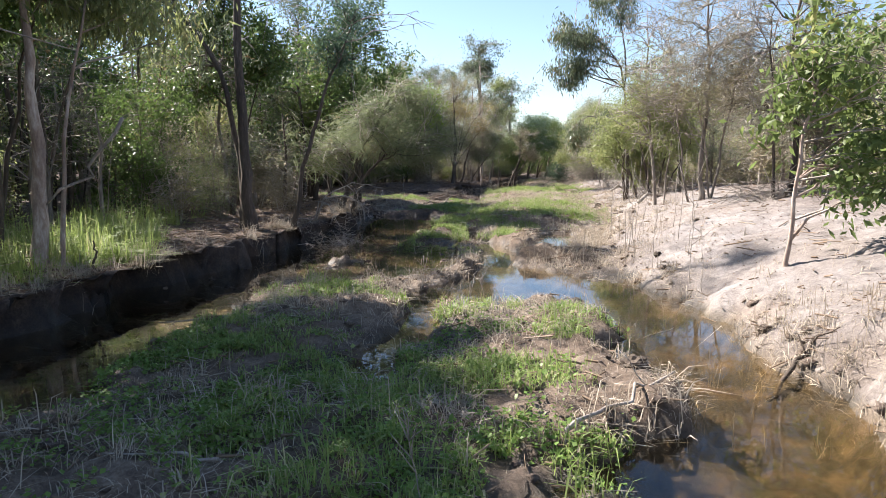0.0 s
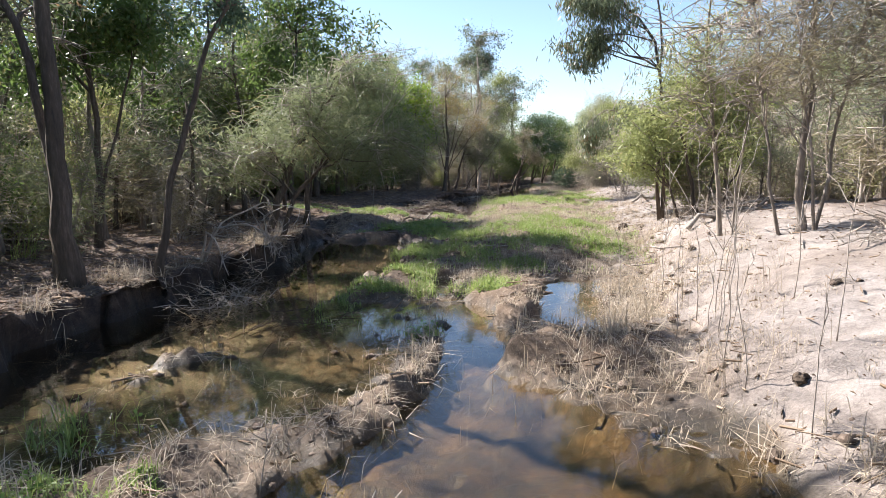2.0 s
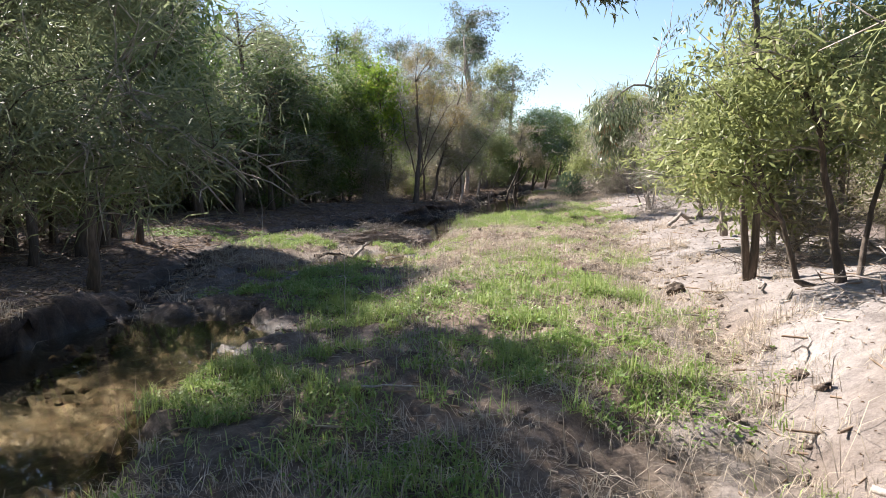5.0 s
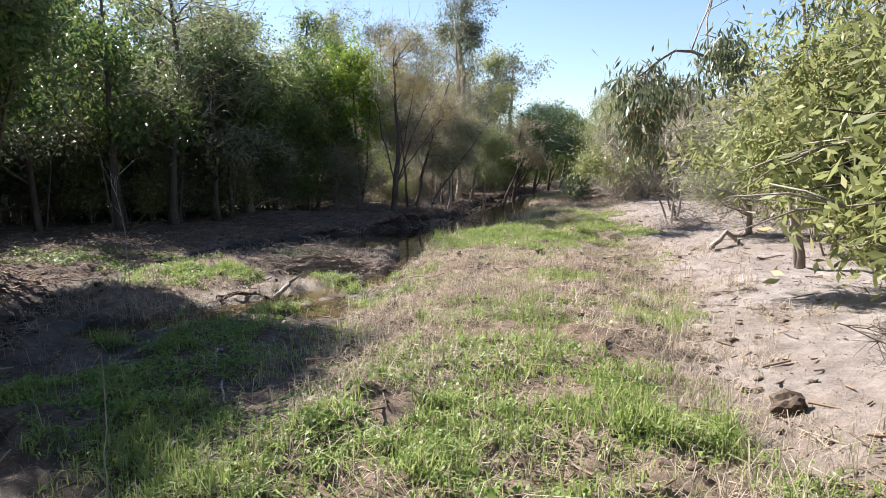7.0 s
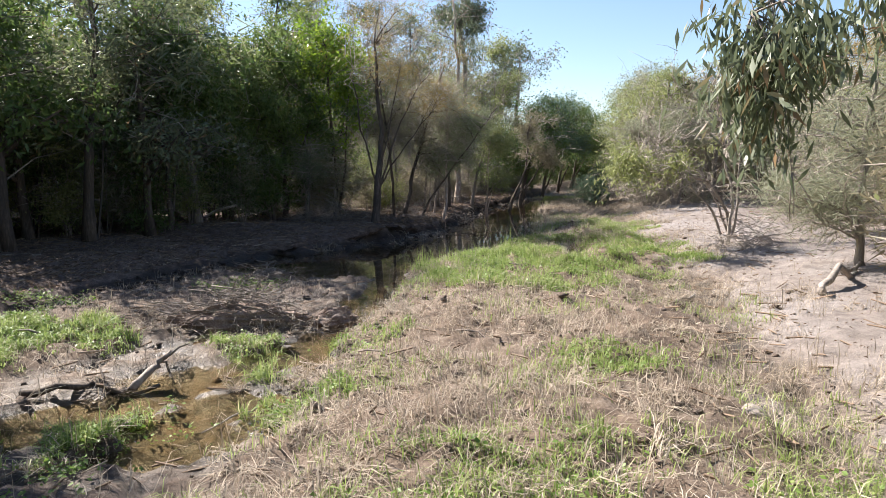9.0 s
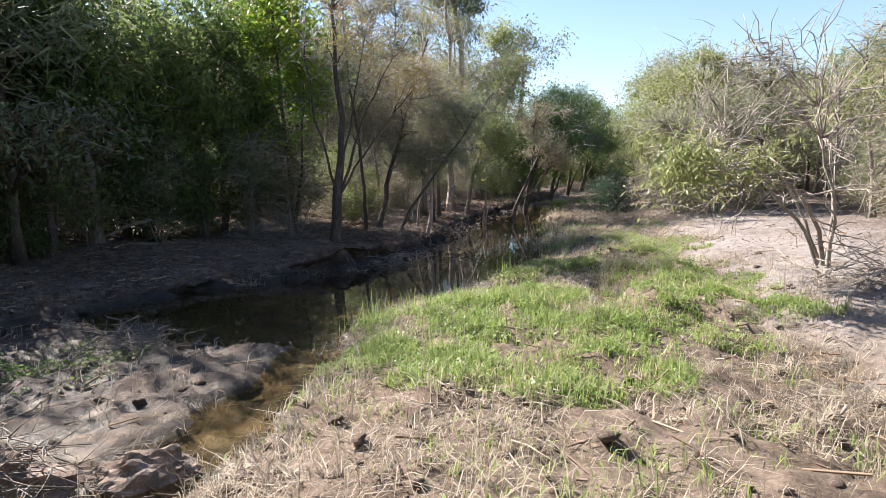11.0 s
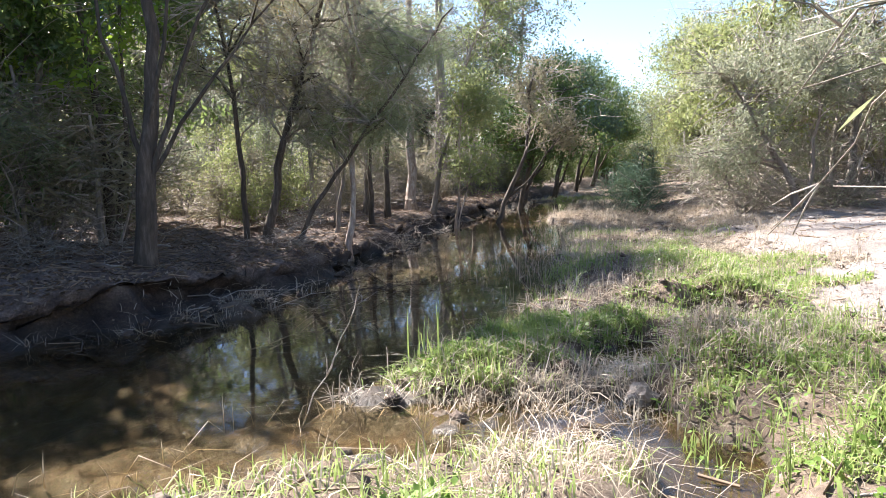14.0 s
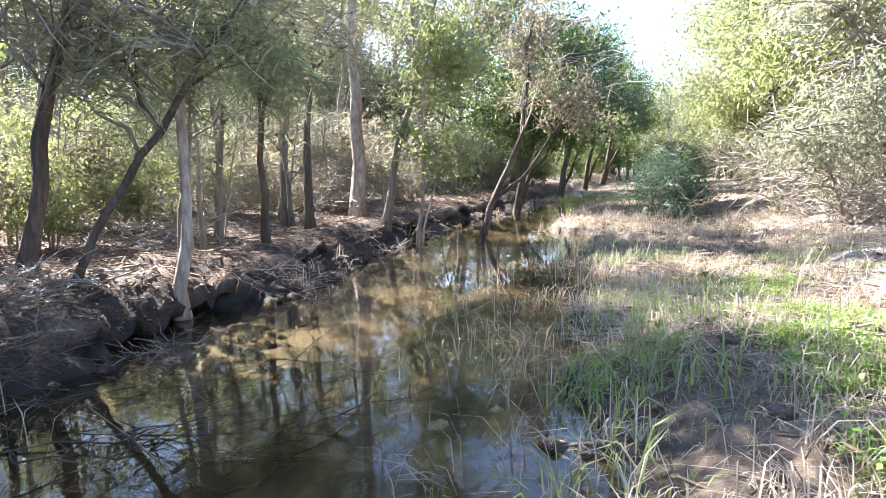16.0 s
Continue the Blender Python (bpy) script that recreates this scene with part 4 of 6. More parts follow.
tree("wattle_tree", (11.8, 48.0), [(0.11, [(-0.5, 0, 1.0), (-0.9, 0, 2.4), (-0.8, 0, 4.6)])],
     [((-0.8, 0, 4.4), (1.9, 1.9, 1.2)), ((-1.5, 0, 3.0), (1.4, 1.4, 0.9)), ((0.8, 0, 3.4), (1.5, 1.5, 1.0))], M_BARK_DARK, F_OLIVE, "fine", "leaning tree with pale olive crown", 62, bare=16, limbs=5)
tree("dead_tree", (10.2, 47.0), [(0.04, [(-0.3, 0, 0.6), (-0.9, 0, 1.0)]), (0.04, [(0.2, 0, 0.7), (0.4, 0, 1.6)])], [((-0.4, 0, 0.9), (1.6, 1.2, 0.8))], M_DEAD, None, None, "heap of bleached dead branches on the bank", 63, bare=30, limbs=3)
for k, (x, y, t) in enumerate([(9.7, 46.2, 1.0), (10.6, 47.3, 1.2), (9.9, 48.6, 1.0), (11.6, 46.0, 1.1), (11.2, 49.6, 1.3)]):
    tree("dead_bush", (x, y), [(0.03, [(-0.2, 0, 0.5), (-0.5, 0, 1.1 * t)]), (0.03, [(0.2, 0.1, 0.5), (0.5, 0, 1.2 * t)])], [((0, 0, 0.7 * t), (1.0, 0.9, 0.7))], M_DEAD, F_SILVER, "sparse_needle",
         "bleached bush of bare silver twigs on the bank", 90 + k, bare=70, limbs=2, category="bush")
tree("she_oak_bush", (8.7, 50.5), [(0.04, [(0, 0, 0.6), (0.1, 0, 1.5)])], [((0, 0, 0.9), (0.8, 0.8, 0.7))], M_BARK_DARK, F_BLUE, "needle", "low rounded dark she-oak bush beside the creek", 97, limbs=6, category="bush")
for k, (x, y, s, f) in enumerate([(12.0, 53.5, 1.0, F_OLIVE), (13.4, 58.5, 1.25, F_SILVER), (15.0, 64.0, 1.3, F_OLIVE), (16.5, 70.0, 1.4, F_OLIVE)]):
    tree("wattle_tree", (x, y), [(0.10, [(-0.2, 0.0, 1.2 * s), (-0.5, 0, 2.6 * s), (-0.4, 0, 4.4 * s)]), (0.06, [(-0.4, 0, 1.2), (-1.2, 0, 2.2 * s)])],
         [((-0.4, 0, 4.2 * s), (2.0, 2.0, 1.3)), ((-1.2, 0, 2.6 * s), (1.6, 1.6, 1.0)), ((0.8, 0, 3.0 * s), (1.6, 1.6, 1.0))], M_BARK_DARK, f, "mid", "sunlit yellow-green tree beside the creek corridor", 70 + k, limbs=10)

# the scrub behind, grown from a few patterns and copied
def pattern(seed, h, wood, mat, leaf, label, wide=1.0, bare=4, limbs=6, name="scrub_tree"):
    r = random.Random(seed)
    dx = r.uniform(-0.4, 0.4)
    return tree(name, (0, -40 - seed % 7), [(0.03 * h ** 0.6 + 0.02, [(dx * 0.3, 0, h * 0.3), (dx, 0.1, h * 0.62), (dx * 0.6, 0, h * 0.95)]), (0.03, [(0.15, 0.1, 0.0), (0.4, 0.2, h * 0.35), (0.9 * wide, 0.3, h * 0.6)])],
                [((dx * 0.6, 0, h * 0.82), (1.1 * wide, 1.1 * wide, h * 0.15)), ((dx + 0.6 * wide, 0.2, h * 0.58), (1.0 * wide, 1.0 * wide, h * 0.13)), ((dx - 0.7 * wide, -0.2, h * 0.45), (0.9 * wide, 0.9 * wide, h * 0.12))],
                wood, mat, leaf, label, seed, bare=bare, limbs=limbs, light=True)


PATTERNS = {
    "w": pattern(101, 5.2, M_BARK_DARK, F_WATTLE, "far", "dark green scrub tree in the shade", 1.5),
    "v": pattern(102, 4.6, M_BARK_DARK, F_GUM, "mid", "dull green leafy scrub tree in the thicket", 1.4, bare=8),
    "o": pattern(103, 5.6, M_BARK_DARK, F_OAK, "far_needle", "feathery grey-green she-oak in the thicket", 1.4, bare=8),
    "d": pattern(104, 5.0, M_BARK_GREY, F_DUSK, "far_needle", "half-bare grey scrub tree with pale twigs", 1.3, bare=22, limbs=5),
    "g": pattern(105, 6.0, M_BARK_DARK, F_GOLD, "far_needle", "golden-brown she-oak in the thicket", 1.3),
    "l": pattern(106, 5.0, M_BARK_GREY, F_OLIVE, "far", "olive green scrub tree in the sun", 1.5, bare=6),
    "s": pattern(107, 4.4, M_BARK_GREY, F_SILVER, "mid", "pale silvery scrub tree with bare twigs", 1.4, bare=18, limbs=5),
    "b": pattern(108, 2.2, M_BARK_GREY, F_OLIVE, "far", "low olive shrub under the trees", 0.9, bare=5, limbs=4, name="shrub"),
    "k": pattern(109, 2.0, M_DEAD, F_DUSK, "far_needle", "low grey half-dead shrub of bare twigs", 0.9, bare=20, limbs=3, name="shrub"),
    "u": pattern(110, 2.6, M_BARK_DARK, F_WATTLE, "far", "low dark green shrub in the shade", 1.1, bare=5, limbs=5, name="shrub"),
    "f": pattern(113, 3.2, M_BARK_GREY, F_SILVER, "thin_needle", "low feathery grey-green she-oak with pale twigs", 1.2, bare=26, limbs=5),
    "e": pattern(114, 3.0, M_BARK_GREY, F_OAK, "thin_needle", "low feathery green she-oak among pale twigs", 1.1, bare=14, limbs=6),
    "p": pattern(111, 4.2, M_BARK_GREY, F_DUSK, None, "thin leafless grey sapling in the thicket", 0.7, bare=12, limbs=2, name="bare_sapling"),
    "q": pattern(112, 3.6, M_BARK_DARK, F_OAK, "far_needle", "thin dark sapling with a wisp of foliage", 0.6, bare=6, limbs=1, name="sapling"),
}


def thicket(seed, h, wood, mat, leaf, label, bare=24, limbs=3):
    """A many-stemmed shrub, leafy and twiggy down to the ground."""
    r = random.Random(seed)
    stems, crowns = [], []
    for k in range(5):
        a, lean = k * 1.26 + r.uniform(-0.4, 0.4), r.uniform(0.25, 0.6)
        c, e, top = math.cos(a) * lean, math.sin(a) * lean, h * r.uniform(0.7, 1.0)
        stems.append((0.03 - 0.003 * k, [(c * 0.2, e * 0.2, 0.0), (c * 0.8, e * 0.8, top * 0.45), (c * 1.6, e * 1.6, top)]))
        crowns.append(((c * 1.5, e * 1.5, top * r.uniform(0.4, 0.9)), (0.7, 0.7, 0.16 * h)))
    crowns += [((0.3, 0.2, 0.2 * h), (0.8, 0.8, 0.12 * h)), ((-0.4, -0.2, 0.35 * h), (0.8, 0.8, 0.14 * h)), ((0, 0, 0.95 * h), (0.7, 0.7, 0.12 * h))]
    return tree("thicket_shrub", (0, -44), stems, crowns, wood, mat, leaf, label, seed, bare=bare, limbs=limbs, light=True)


PATTERNS["t"] = thicket(121, 3.4, M_BARK_DARK, F_WATTLE, "mid", "dense dark green shrub leafy to the ground", 10, 4)
PATTERNS["y"] = thicket(122, 3.0, M_BARK_GREY, F_OAK, "thin_needle", "tangled grey shrub of twigs and wispy needles", 9, 2)
PATTERNS["x"] = thicket(123, 2.8, M_BARK_GREY, F_OLIVE, "mid", "twiggy olive shrub in the undergrowth", 12, 2)
PATTERNS["z"] = thicket(124, 2.6, M_DEAD, F_DUSK, "thin_needle", "bleached half-dead shrub of tangled twigs", 16, 1)
GROUPS = {"t": "shrubs of the thicket", "y": "shrubs of the thicket", "x": "shrubs of the thicket", "z": "shrubs of the thicket", "b": "shrubs of the thicket", "k": "shrubs of the thicket", "u": "shrubs of the thicket", "p": "saplings of the thicket", "q": "saplings of the thicket"}
for key, ob in PATTERNS.items():
    ob["group"] = GROUPS.get(key, "trees of the thicket")
used = set()


def plant(key, x, y, size, turn):
    z = height(x, y) - 0.04
    m = Matrix.Translation((x, y, z)) @ Matrix.Rotation(turn, 4, "Z")
    ob = PATTERNS[key]
    if key in used:
        ob = copy_thing(ob, m)
    else:
        used.add(key)
        ob.matrix_basis = m
    ob.scale = (size, size, size * 1.0)


rs = random.Random(5)


def row_of(edge_y, edge_x, side, off, step, kinds, lo, hi, y0, y1=86, stray=0.7):
    y = y0
    while y < y1:
        x = float(np.interp(y, edge_y, edge_x)) + side * (off + rs.uniform(-stray, stray))
        plant(rs.choice(kinds), x, y, rs.uniform(lo, hi), rs.uniform(0, 6.28))
        y += step * rs.uniform(0.75, 1.3)


# left bank: set back at first, thick behind the bend, then an open flat, and thin beyond the pool
row_of(BANK_Y, BANK_X, -1, 8.0, 2.2, "wpvqo", 0.7, 0.95, 8.5, 24)
row_of(BANK_Y, BANK_X, -1, 7.6, 1.5, "pqkpu", 0.7, 1.1, 8, 24, stray=1.4)
row_of(BANK_Y, BANK_X, -1, 4.6, 1.9, "qopo", 0.5, 0.72, 16.5, 23, stray=0.8)
row_of(BANK_Y, BANK_X, -1, 12.0, 1.7, "wvwwv", 1.5, 1.8, 6, 30)
row_of(BANK_Y, BANK_X, -1, 3.2, 1.8, "wovv", 0.75, 0.95, 24, 28, stray=0.5)
row_of(BANK_Y, BANK_X, -1, 5.4, 1.7, "wovw", 1.1, 1.35, 23, 28.5, stray=0.5)
row_of(BANK_Y, BANK_X, -1, 3.6, 0.9, "pqkp", 0.7, 1.1, 18, 28, stray=1.6)
row_of(BANK_Y, BANK_X, -1, 8.5, 2.6, "dovw", 1.1, 1.35, 29, 38)
row_of(BANK_Y, BANK_X, -1, 8.0, 1.5, "pqku", 0.8, 1.2, 28, 38, stray=1.5)
row_of(BANK_Y, BANK_X, -1, 6.4, 0.8, "ppqpk", 0.8, 1.3, 38.6, 42, stray=2.6)
row_of(BANK_Y, BANK_X, -1, 5.6, 1.9, "vowo", 1.15, 1.35, 34, 38.6, stray=0.4)
row_of(BANK_Y, BANK_X, -1, 3.0, 1.8, "ppkp", 0.6, 1.0, 45, 70, stray=1.8)
row_of(BANK_Y, BANK_X, -1, 5.6, 3.4, "pdpsp", 0.7, 0.9, 58, 75)
row_of(BANK_Y, BANK_X, -1, 6.0, 1.8, "kfpep", 0.6, 0.9, 45, 60, stray=1.4)
row_of(BANK_Y, BANK_X, -1, 3.4, 1.7, "kfpkp", 0.5, 0.8, 44, 60, stray=1.2)
row_of(BANK_Y, BANK_X, -1, 1.5, 2.2, "kpkp", 0.4, 0.6, 44, 60, stray=0.6)
row_of(BANK_Y, BANK_X, -1, 9.0, 3.2, "sdsds", 0.8, 1.1, 58, 82)
row_of(BANK_Y, BANK_X, -1, 14.5, 4.0, "wvold", 1.2, 1.5, 2, 37)
row_of(BANK_Y, BANK_X, -1, 11.0, 2.2, "fsfe", 0.8, 1.1, 45, 66)
row_of(BANK_Y, BANK_X, -1, 15.0, 2.8, "sdsl", 1.0, 1.3, 47, 86)
row_of(BANK_Y, BANK_X, -1, 11.5, 1.5, "uuku", 1.1, 1.7, 27, 42, stray=1.8)
row_of(BANK_Y, BANK_X, -1, 16.5, 1.8, "uuuw", 1.3, 1.9, 4, 42, stray=1.8)
row_of(BANK_Y, BANK_X, -1, 18.0, 2.2, "bsls", 1.1, 1.5, 42, 80, stray=1.8)
row_of(BANK_Y, BANK_X, -1, 19, 5.5, "wlvd", 1.2, 1.5, 8, 90)
row_of(BANK_Y, BANK_X, -1, 4.4, 1.2, "uukq", 0.7, 1.05, 23.5, 29, stray=0.9)
for k in range(12):   # low growth closing the far side of the flat
    plant("ukepukpqkuek"[k], -9.5 + 0.8 * k, 40.1 + 0.5 * (k % 3), 0.6 + 0.12 * (k % 4), k * 1.1)
plant("o", -5.2, 35.8, 1.25, 0.7)
plant("v", -4.4, 37.0, 1.2, 2.2)
plant("w", -5.9, 34.2, 1.2, 4.0)
# unseen trees added up-sun of the near bed to darken it
plant("w", -6.6, 6.4, 1.25, 0.4)
plant("w", -7.6, 4.2, 1.3, 2.0)
plant("v", -6.0, 3.6, 1.3, 3.0)
plant("o", -8.2, 7.4, 1.2, 1.0)
for k in range(9):
    plant("wlvuolvbs"[k], 9.5 + 0.9 * k, 73 + 2.5 * (k % 3), 0.8 + 0.1 * (k % 4), k)
# undergrowth: tangled shrubs that close the thicket from the ground up
row_of(BANK_Y, BANK_X, -1, 4.2, 1.0, "xpzxtp", 0.5, 0.85, 9.5, 24, stray=0.6)
row_of(BANK_Y, BANK_X, -1, 2.6, 1.6, "zyz", 0.45, 0.75, 14.5, 21, stray=0.5)
row_of(BANK_Y, BANK_X, -1, 6.4, 1.4, "txzpt", 0.7, 1.05, 7, 34, stray=0.8)
FLAT_X, FLAT_Y = [-11, -7.8, -5, -2.1, -0.3], [34.2, 35.8, 36.6, 40.2, 41.6]
for k in range(20):
    x = -10.8 + 0.52 * k
    plant("tzxyztx"[k % 7] if x < -3.5 else "zxzy"[k % 4], x, float(np.interp(x, FLAT_X, FLAT_Y)) + 0.3 + 0.5 * (k % 3), (0.7 if x < -3.5 else 0.5) + 0.1 * (k % 4), k * 0.9)
for k in range(9):
    x = -10.4 + 0.8 * k
    plant("txtx"[k % 4], x, float(np.interp(x, FLAT_X, FLAT_Y)) + 2.2 + 0.4 * (k % 2), 1.0 + 0.12 * (k % 4), k * 1.7)
row_of(BANK_Y, BANK_X, -1, 2.3, 1.5, "zzyx", 0.35, 0.6, 44, 62, stray=0.7)
row_of(BANK_Y, BANK_X, -1, 4.8, 1.3, "zzyx", 0.5, 0.85, 43.5, 64, stray=0.9)
row_of(BANK_Y, BANK_X, -1, 7.6, 1.5, "zyzx", 0.7, 1.0, 43.5, 68, stray=0.9)
row_of(BANK_Y, BANK_X, -1, 1.2, 1.6, "xtyt", 0.5, 0.8, 58, 86, stray=0.5)
for k in range(14):   # the far end of the corridor
    plant("tux"[k % 3], 9.5 + 0.95 * k, 83 + 1.3 * (k % 3), 0.8 + 0.1 * (k % 3), k * 2.1)
# right bank: scraggy and twiggy, closing in beyond the sand
row_of(TOE_Y, TOE_X, 1, 4.6, 1.7, "dskpk", 0.55, 0.8, 10, 24)
row_of(TOE_Y, TOE_X, 1, 5.4, 1.2, "zyzx", 0.6, 1.0, 11, 46, stray=0.7)
row_of(TOE_Y, TOE_X, 1, 4.8, 2.6, "dskpk", 0.55, 0.8, 24, 46)
row_of(TOE_Y, TOE_X, 1, 1.8, 1.8, "bklbs", 0.6, 0.9, 47.5, 88, stray=0.5)
row_of(TOE_Y, TOE_X, 1, 4.2, 2.4, "lsldb", 0.9, 1.2, 48, 88)
row_of(TOE_Y, TOE_X, 1, 7.0, 2.4, "dslod", 0.75, 1.05, 9)
row_of(TOE_Y, TOE_X, 1, 7.4, 2.0, "kpkbp", 0.8, 1.2, 10, stray=1.5)
row_of(TOE_Y, TOE_X, 1, 10.5, 2.9, "dslog", 1.0, 1.3, 10)
row_of(TOE_Y, TOE_X, 1, 11, 2.6, "kbk", 1.0, 1.4, 12, stray=1.5)
row_of(TOE_Y, TOE_X, 1, 15.5, 4.4, "lsdog", 1.3, 1.7, 14, 95)
row_of(TOE_Y, TOE_X, 1, 19, 4.4, "bukbl", 1.2, 1.8, 16, 95)
for key, x, y, size, turn in (("b", 7.6, 24.6, 0.9, 1.0), ("k", 7.2, 23.2, 0.65, 2.0), ("s", 8.7, 26.0, 0.75, 0.5), ("l", 8.6, 24.4, 0.75, 4.0), ("b", 8.9, 28.4, 0.8, 3.0), ("k", 9.4, 29.8, 0.9, 5.0)):
    plant(key, x, y, size, turn)
for k in range(30):   # the end of the corridor, and behind the camera
    y = 80 + 4 * (k % 4) + rs.uniform(-1, 1)
    plant(rs.choice("vwlogs" if k % 2 else "bukl"), 4 + 1.1 * k + rs.uniform(-0.5, 0.5), y, rs.uniform(0.9, 1.3), rs.uniform(0, 6.28))
for k in range(17):   # taller trees closing the wood on the left behind the bend
    plant("slvosldv"[k % 8], -16 + 1.25 * k + rs.uniform(-0.4, 0.4), 61 + 2.6 * (k % 3), rs.uniform(1.55, 1.9), rs.uniform(0, 6.28))
for k in range(14):
    plant(rs.choice("vwlo"), -13 + 1.9 * k, -8 - 3 * (k % 3), rs.uniform(1.0, 1.5), rs.uniform(0, 6.28))

# ---- grass, weeds and litter ----
GREEN = [  # x, y, radius, height, thickness of growth
    (-2.1, 6.2, 1.0, 0.13, 1.0), (-1.3, 5.4, 0.9, 0.14, 1.0), (-1.8, 9.7, 0.4, 0.34, 1.2), (-1.5, 8.3, 0.7, 0.14, 1.0), (-0.8, 8.0, 0.5, 0.14, 0.8), (-0.2, 4.8, 0.6, 0.2, 1.0), (0.5, 4.6, 0.5, 0.2, 1.0),
    (0.25, 7.6, 0.45, 0.22, 1.0), (1.3, 6.5, 0.6, 0.2, 0.8), (0.9, 3.4, 0.4, 0.25, 1.0), (-0.5, 3.3, 0.9, 0.22, 0.9), (0.9, 7.6, 0.35, 0.2, 0.9)]
GREEN += [(-0.5, 13.0, 0.4, 0.2, 0.8), (0.6, 14.6, 0.35, 0.22, 0.8), (1.1, 17.6, 0.5, 0.25, 1.0), (0.6, 19.2, 0.7, 0.2, 1.0), (2.9, 18.7, 1.1, 0.22, 0.7), (3.5, 20.5, 1.2, 0.2, 0.55), (3.2, 22.5, 1.1, 0.18, 0.5), (2.4, 21.3, 0.6, 0.22, 0.9),
          (4.0, 21.6, 0.5, 0.25, 1.0), (3.4, 24.5, 0.9, 0.18, 0.6), (4.0, 31.6, 1.2, 0.22, 1.0), (5.6, 33.0, 1.0, 0.2, 0.8), (6.6, 37.0, 1.0, 0.18, 0.6), (2.6, 31.8, 0.7, 0.18, 0.8)]
GREEN += [(-0.3, 14.6, 0.4, 0.18, 1.2), (0.2, 15.8, 0.5, 0.2, 1.2), (1.4, 14.4, 0.35, 0.2, 1.0), (1.8, 16.6, 0.5, 0.2, 1.0), (0.2, 18.3, 0.7, 0.2, 1.2), (1.2, 20.6, 0.6, 0.2, 1.3), (0.5, 21.6, 0.6, 0.2, 1.2), (-0.6, 13.8, 0.4, 0.2, 1.0), (0.4, 12.6, 0.4, 0.2, 0.9), (1.0, 27.6, 0.4, 0.2, 0.9), (2.0, 28.3, 0.45, 0.16, 0.8), (-0.4, 25.5, 0.6, 0.2, 0.9), (-2.0, 28.2, 1.0, 0.15, 0.9), (-0.4, 22.6, 0.5, 0.2, 0.8), (4.4, 27.0, 0.6, 0.18, 0.6), (5.0, 24.8, 0.5, 0.2, 0.6), (0.7, 28.3, 0.4, 0.18, 1.4), (0.1, 26.2, 0.5, 0.2, 1.5), (1.7, 26.6, 0.4, 0.2, 1.3), (-1.4, 28.3, 0.7, 0.16, 1.4), (-0.9, 24.9, 0.6, 0.2, 1.2), (0.2, 24.0, 0.5, 0.2, 1.0), (1.2, 27.9, 0.4, 0.16, 1.3)]
GREEN += [(3.6, 33.6, 0.8, 0.2, 1.0), (4.4, 33.6, 0.8, 0.22, 1.1), (2.7, 33.4, 0.6, 0.26, 1.2), (5.9, 35.6, 0.6, 0.2, 0.9), (6.1, 33.6, 0.8, 0.18, 0.8), (6.5, 38.6, 0.7, 0.18, 0.7), (7.2, 40.2, 0.9, 0.15, 0.8), (4.2, 36.8, 0.5, 0.2, 2.6), (4.7, 37.2, 0.5, 0.18, 2.4), (5.2, 37.6, 0.4, 0.16, 2.2), (5.2, 37.2, 0.3, 0.2, 0.8)]
GREEN += [(5.7, 40.8, 0.5, 0.2, 0.4), (6.2, 42.2, 0.7, 0.2, 0.6), (7.0, 41.6, 0.8, 0.16, 0.9), (7.3, 43.2, 0.7, 0.16, 0.8), (6.6, 45.4, 0.7, 0.2, 0.6), (8.4, 57.0, 1.4, 0.2, 0.6), (1.2, 36.0, 0.35, 0.15, 0.6), (4.9, 39.4, 0.25, 0.3, 0.7), (6.4, 34.6, 0.9, 0.15, 1.1), (7.0, 36.0, 0.7, 0.14, 0.9), (5.8, 34.6, 0.5, 0.16, 1.0), (6.9, 33.6, 0.7, 0.14, 0.8), (6.7, 39.3, 0.6, 0.13, 1.1), (7.4, 39.0, 0.6, 0.13, 1.0), (6.9, 40.4, 0.6, 0.13, 1.0)]
LONG = [(-5.2, 7.6, 0.8, 0.45, 0.8), (-5.6, 9.4, 1.1, 0.5, 0.8), (-6.2, 11.5, 1.2, 0.5, 0.6), (-5.0, 10.6, 0.6, 0.4, 0.7), (-6.6, 14.2, 1.2, 0.45, 0.4), (-4.6, 8.9, 0.5, 0.4, 0.8)]


def blades(soup, x, y, tall, rng, width, lean=0.5, sink=0.0):
    """Curved tapering blades, each of a quad and a tip."""
    m = len(x)
    z = land(x, y)[0] - sink
    a = rng.random(m) * 2 * np.pi
    d = np.stack([np.cos(a), np.sin(a), np.zeros(m)], 1)
    s = np.stack([-np.sin(a), np.cos(a), np.zeros(m)], 1)
    h = (tall * (0.45 + 0.75 * rng.random(m)))[:, None]
    le = (lean * np.abs(rng.standard_normal(m)))[:, None]
    w = (width * (0.6 + 0.8 * rng.random(m)))[:, None]
    up = np.array([0, 0, 1.0])
    p = np.stack([x, y, z], 1)
    b = p + up * h * 0.55 + d * h * le * 0.3
    c = p + up * h * np.clip(1 - 0.35 * le, 0.25, 1) + d * h * le
    v = np.stack([p - s * w / 2, p + s * w / 2, b + s * w * 0.4, c, b - s * w * 0.4], 1)
    i = np.arange(m)[:, None] * 5
    soup.add(v, i + [2, 3, 4], i + [0, 1, 2, 4])


def green_at(x, y):
    """How much fresh growth covers a spot."""
    c = np.zeros(len(x))
    for px, py, r, h, k in GREEN:
        c = np.maximum(c, min(k, 1.0) * np.clip(1.25 - np.hypot(x - px, y - py) / r, 0, 1))
    return c


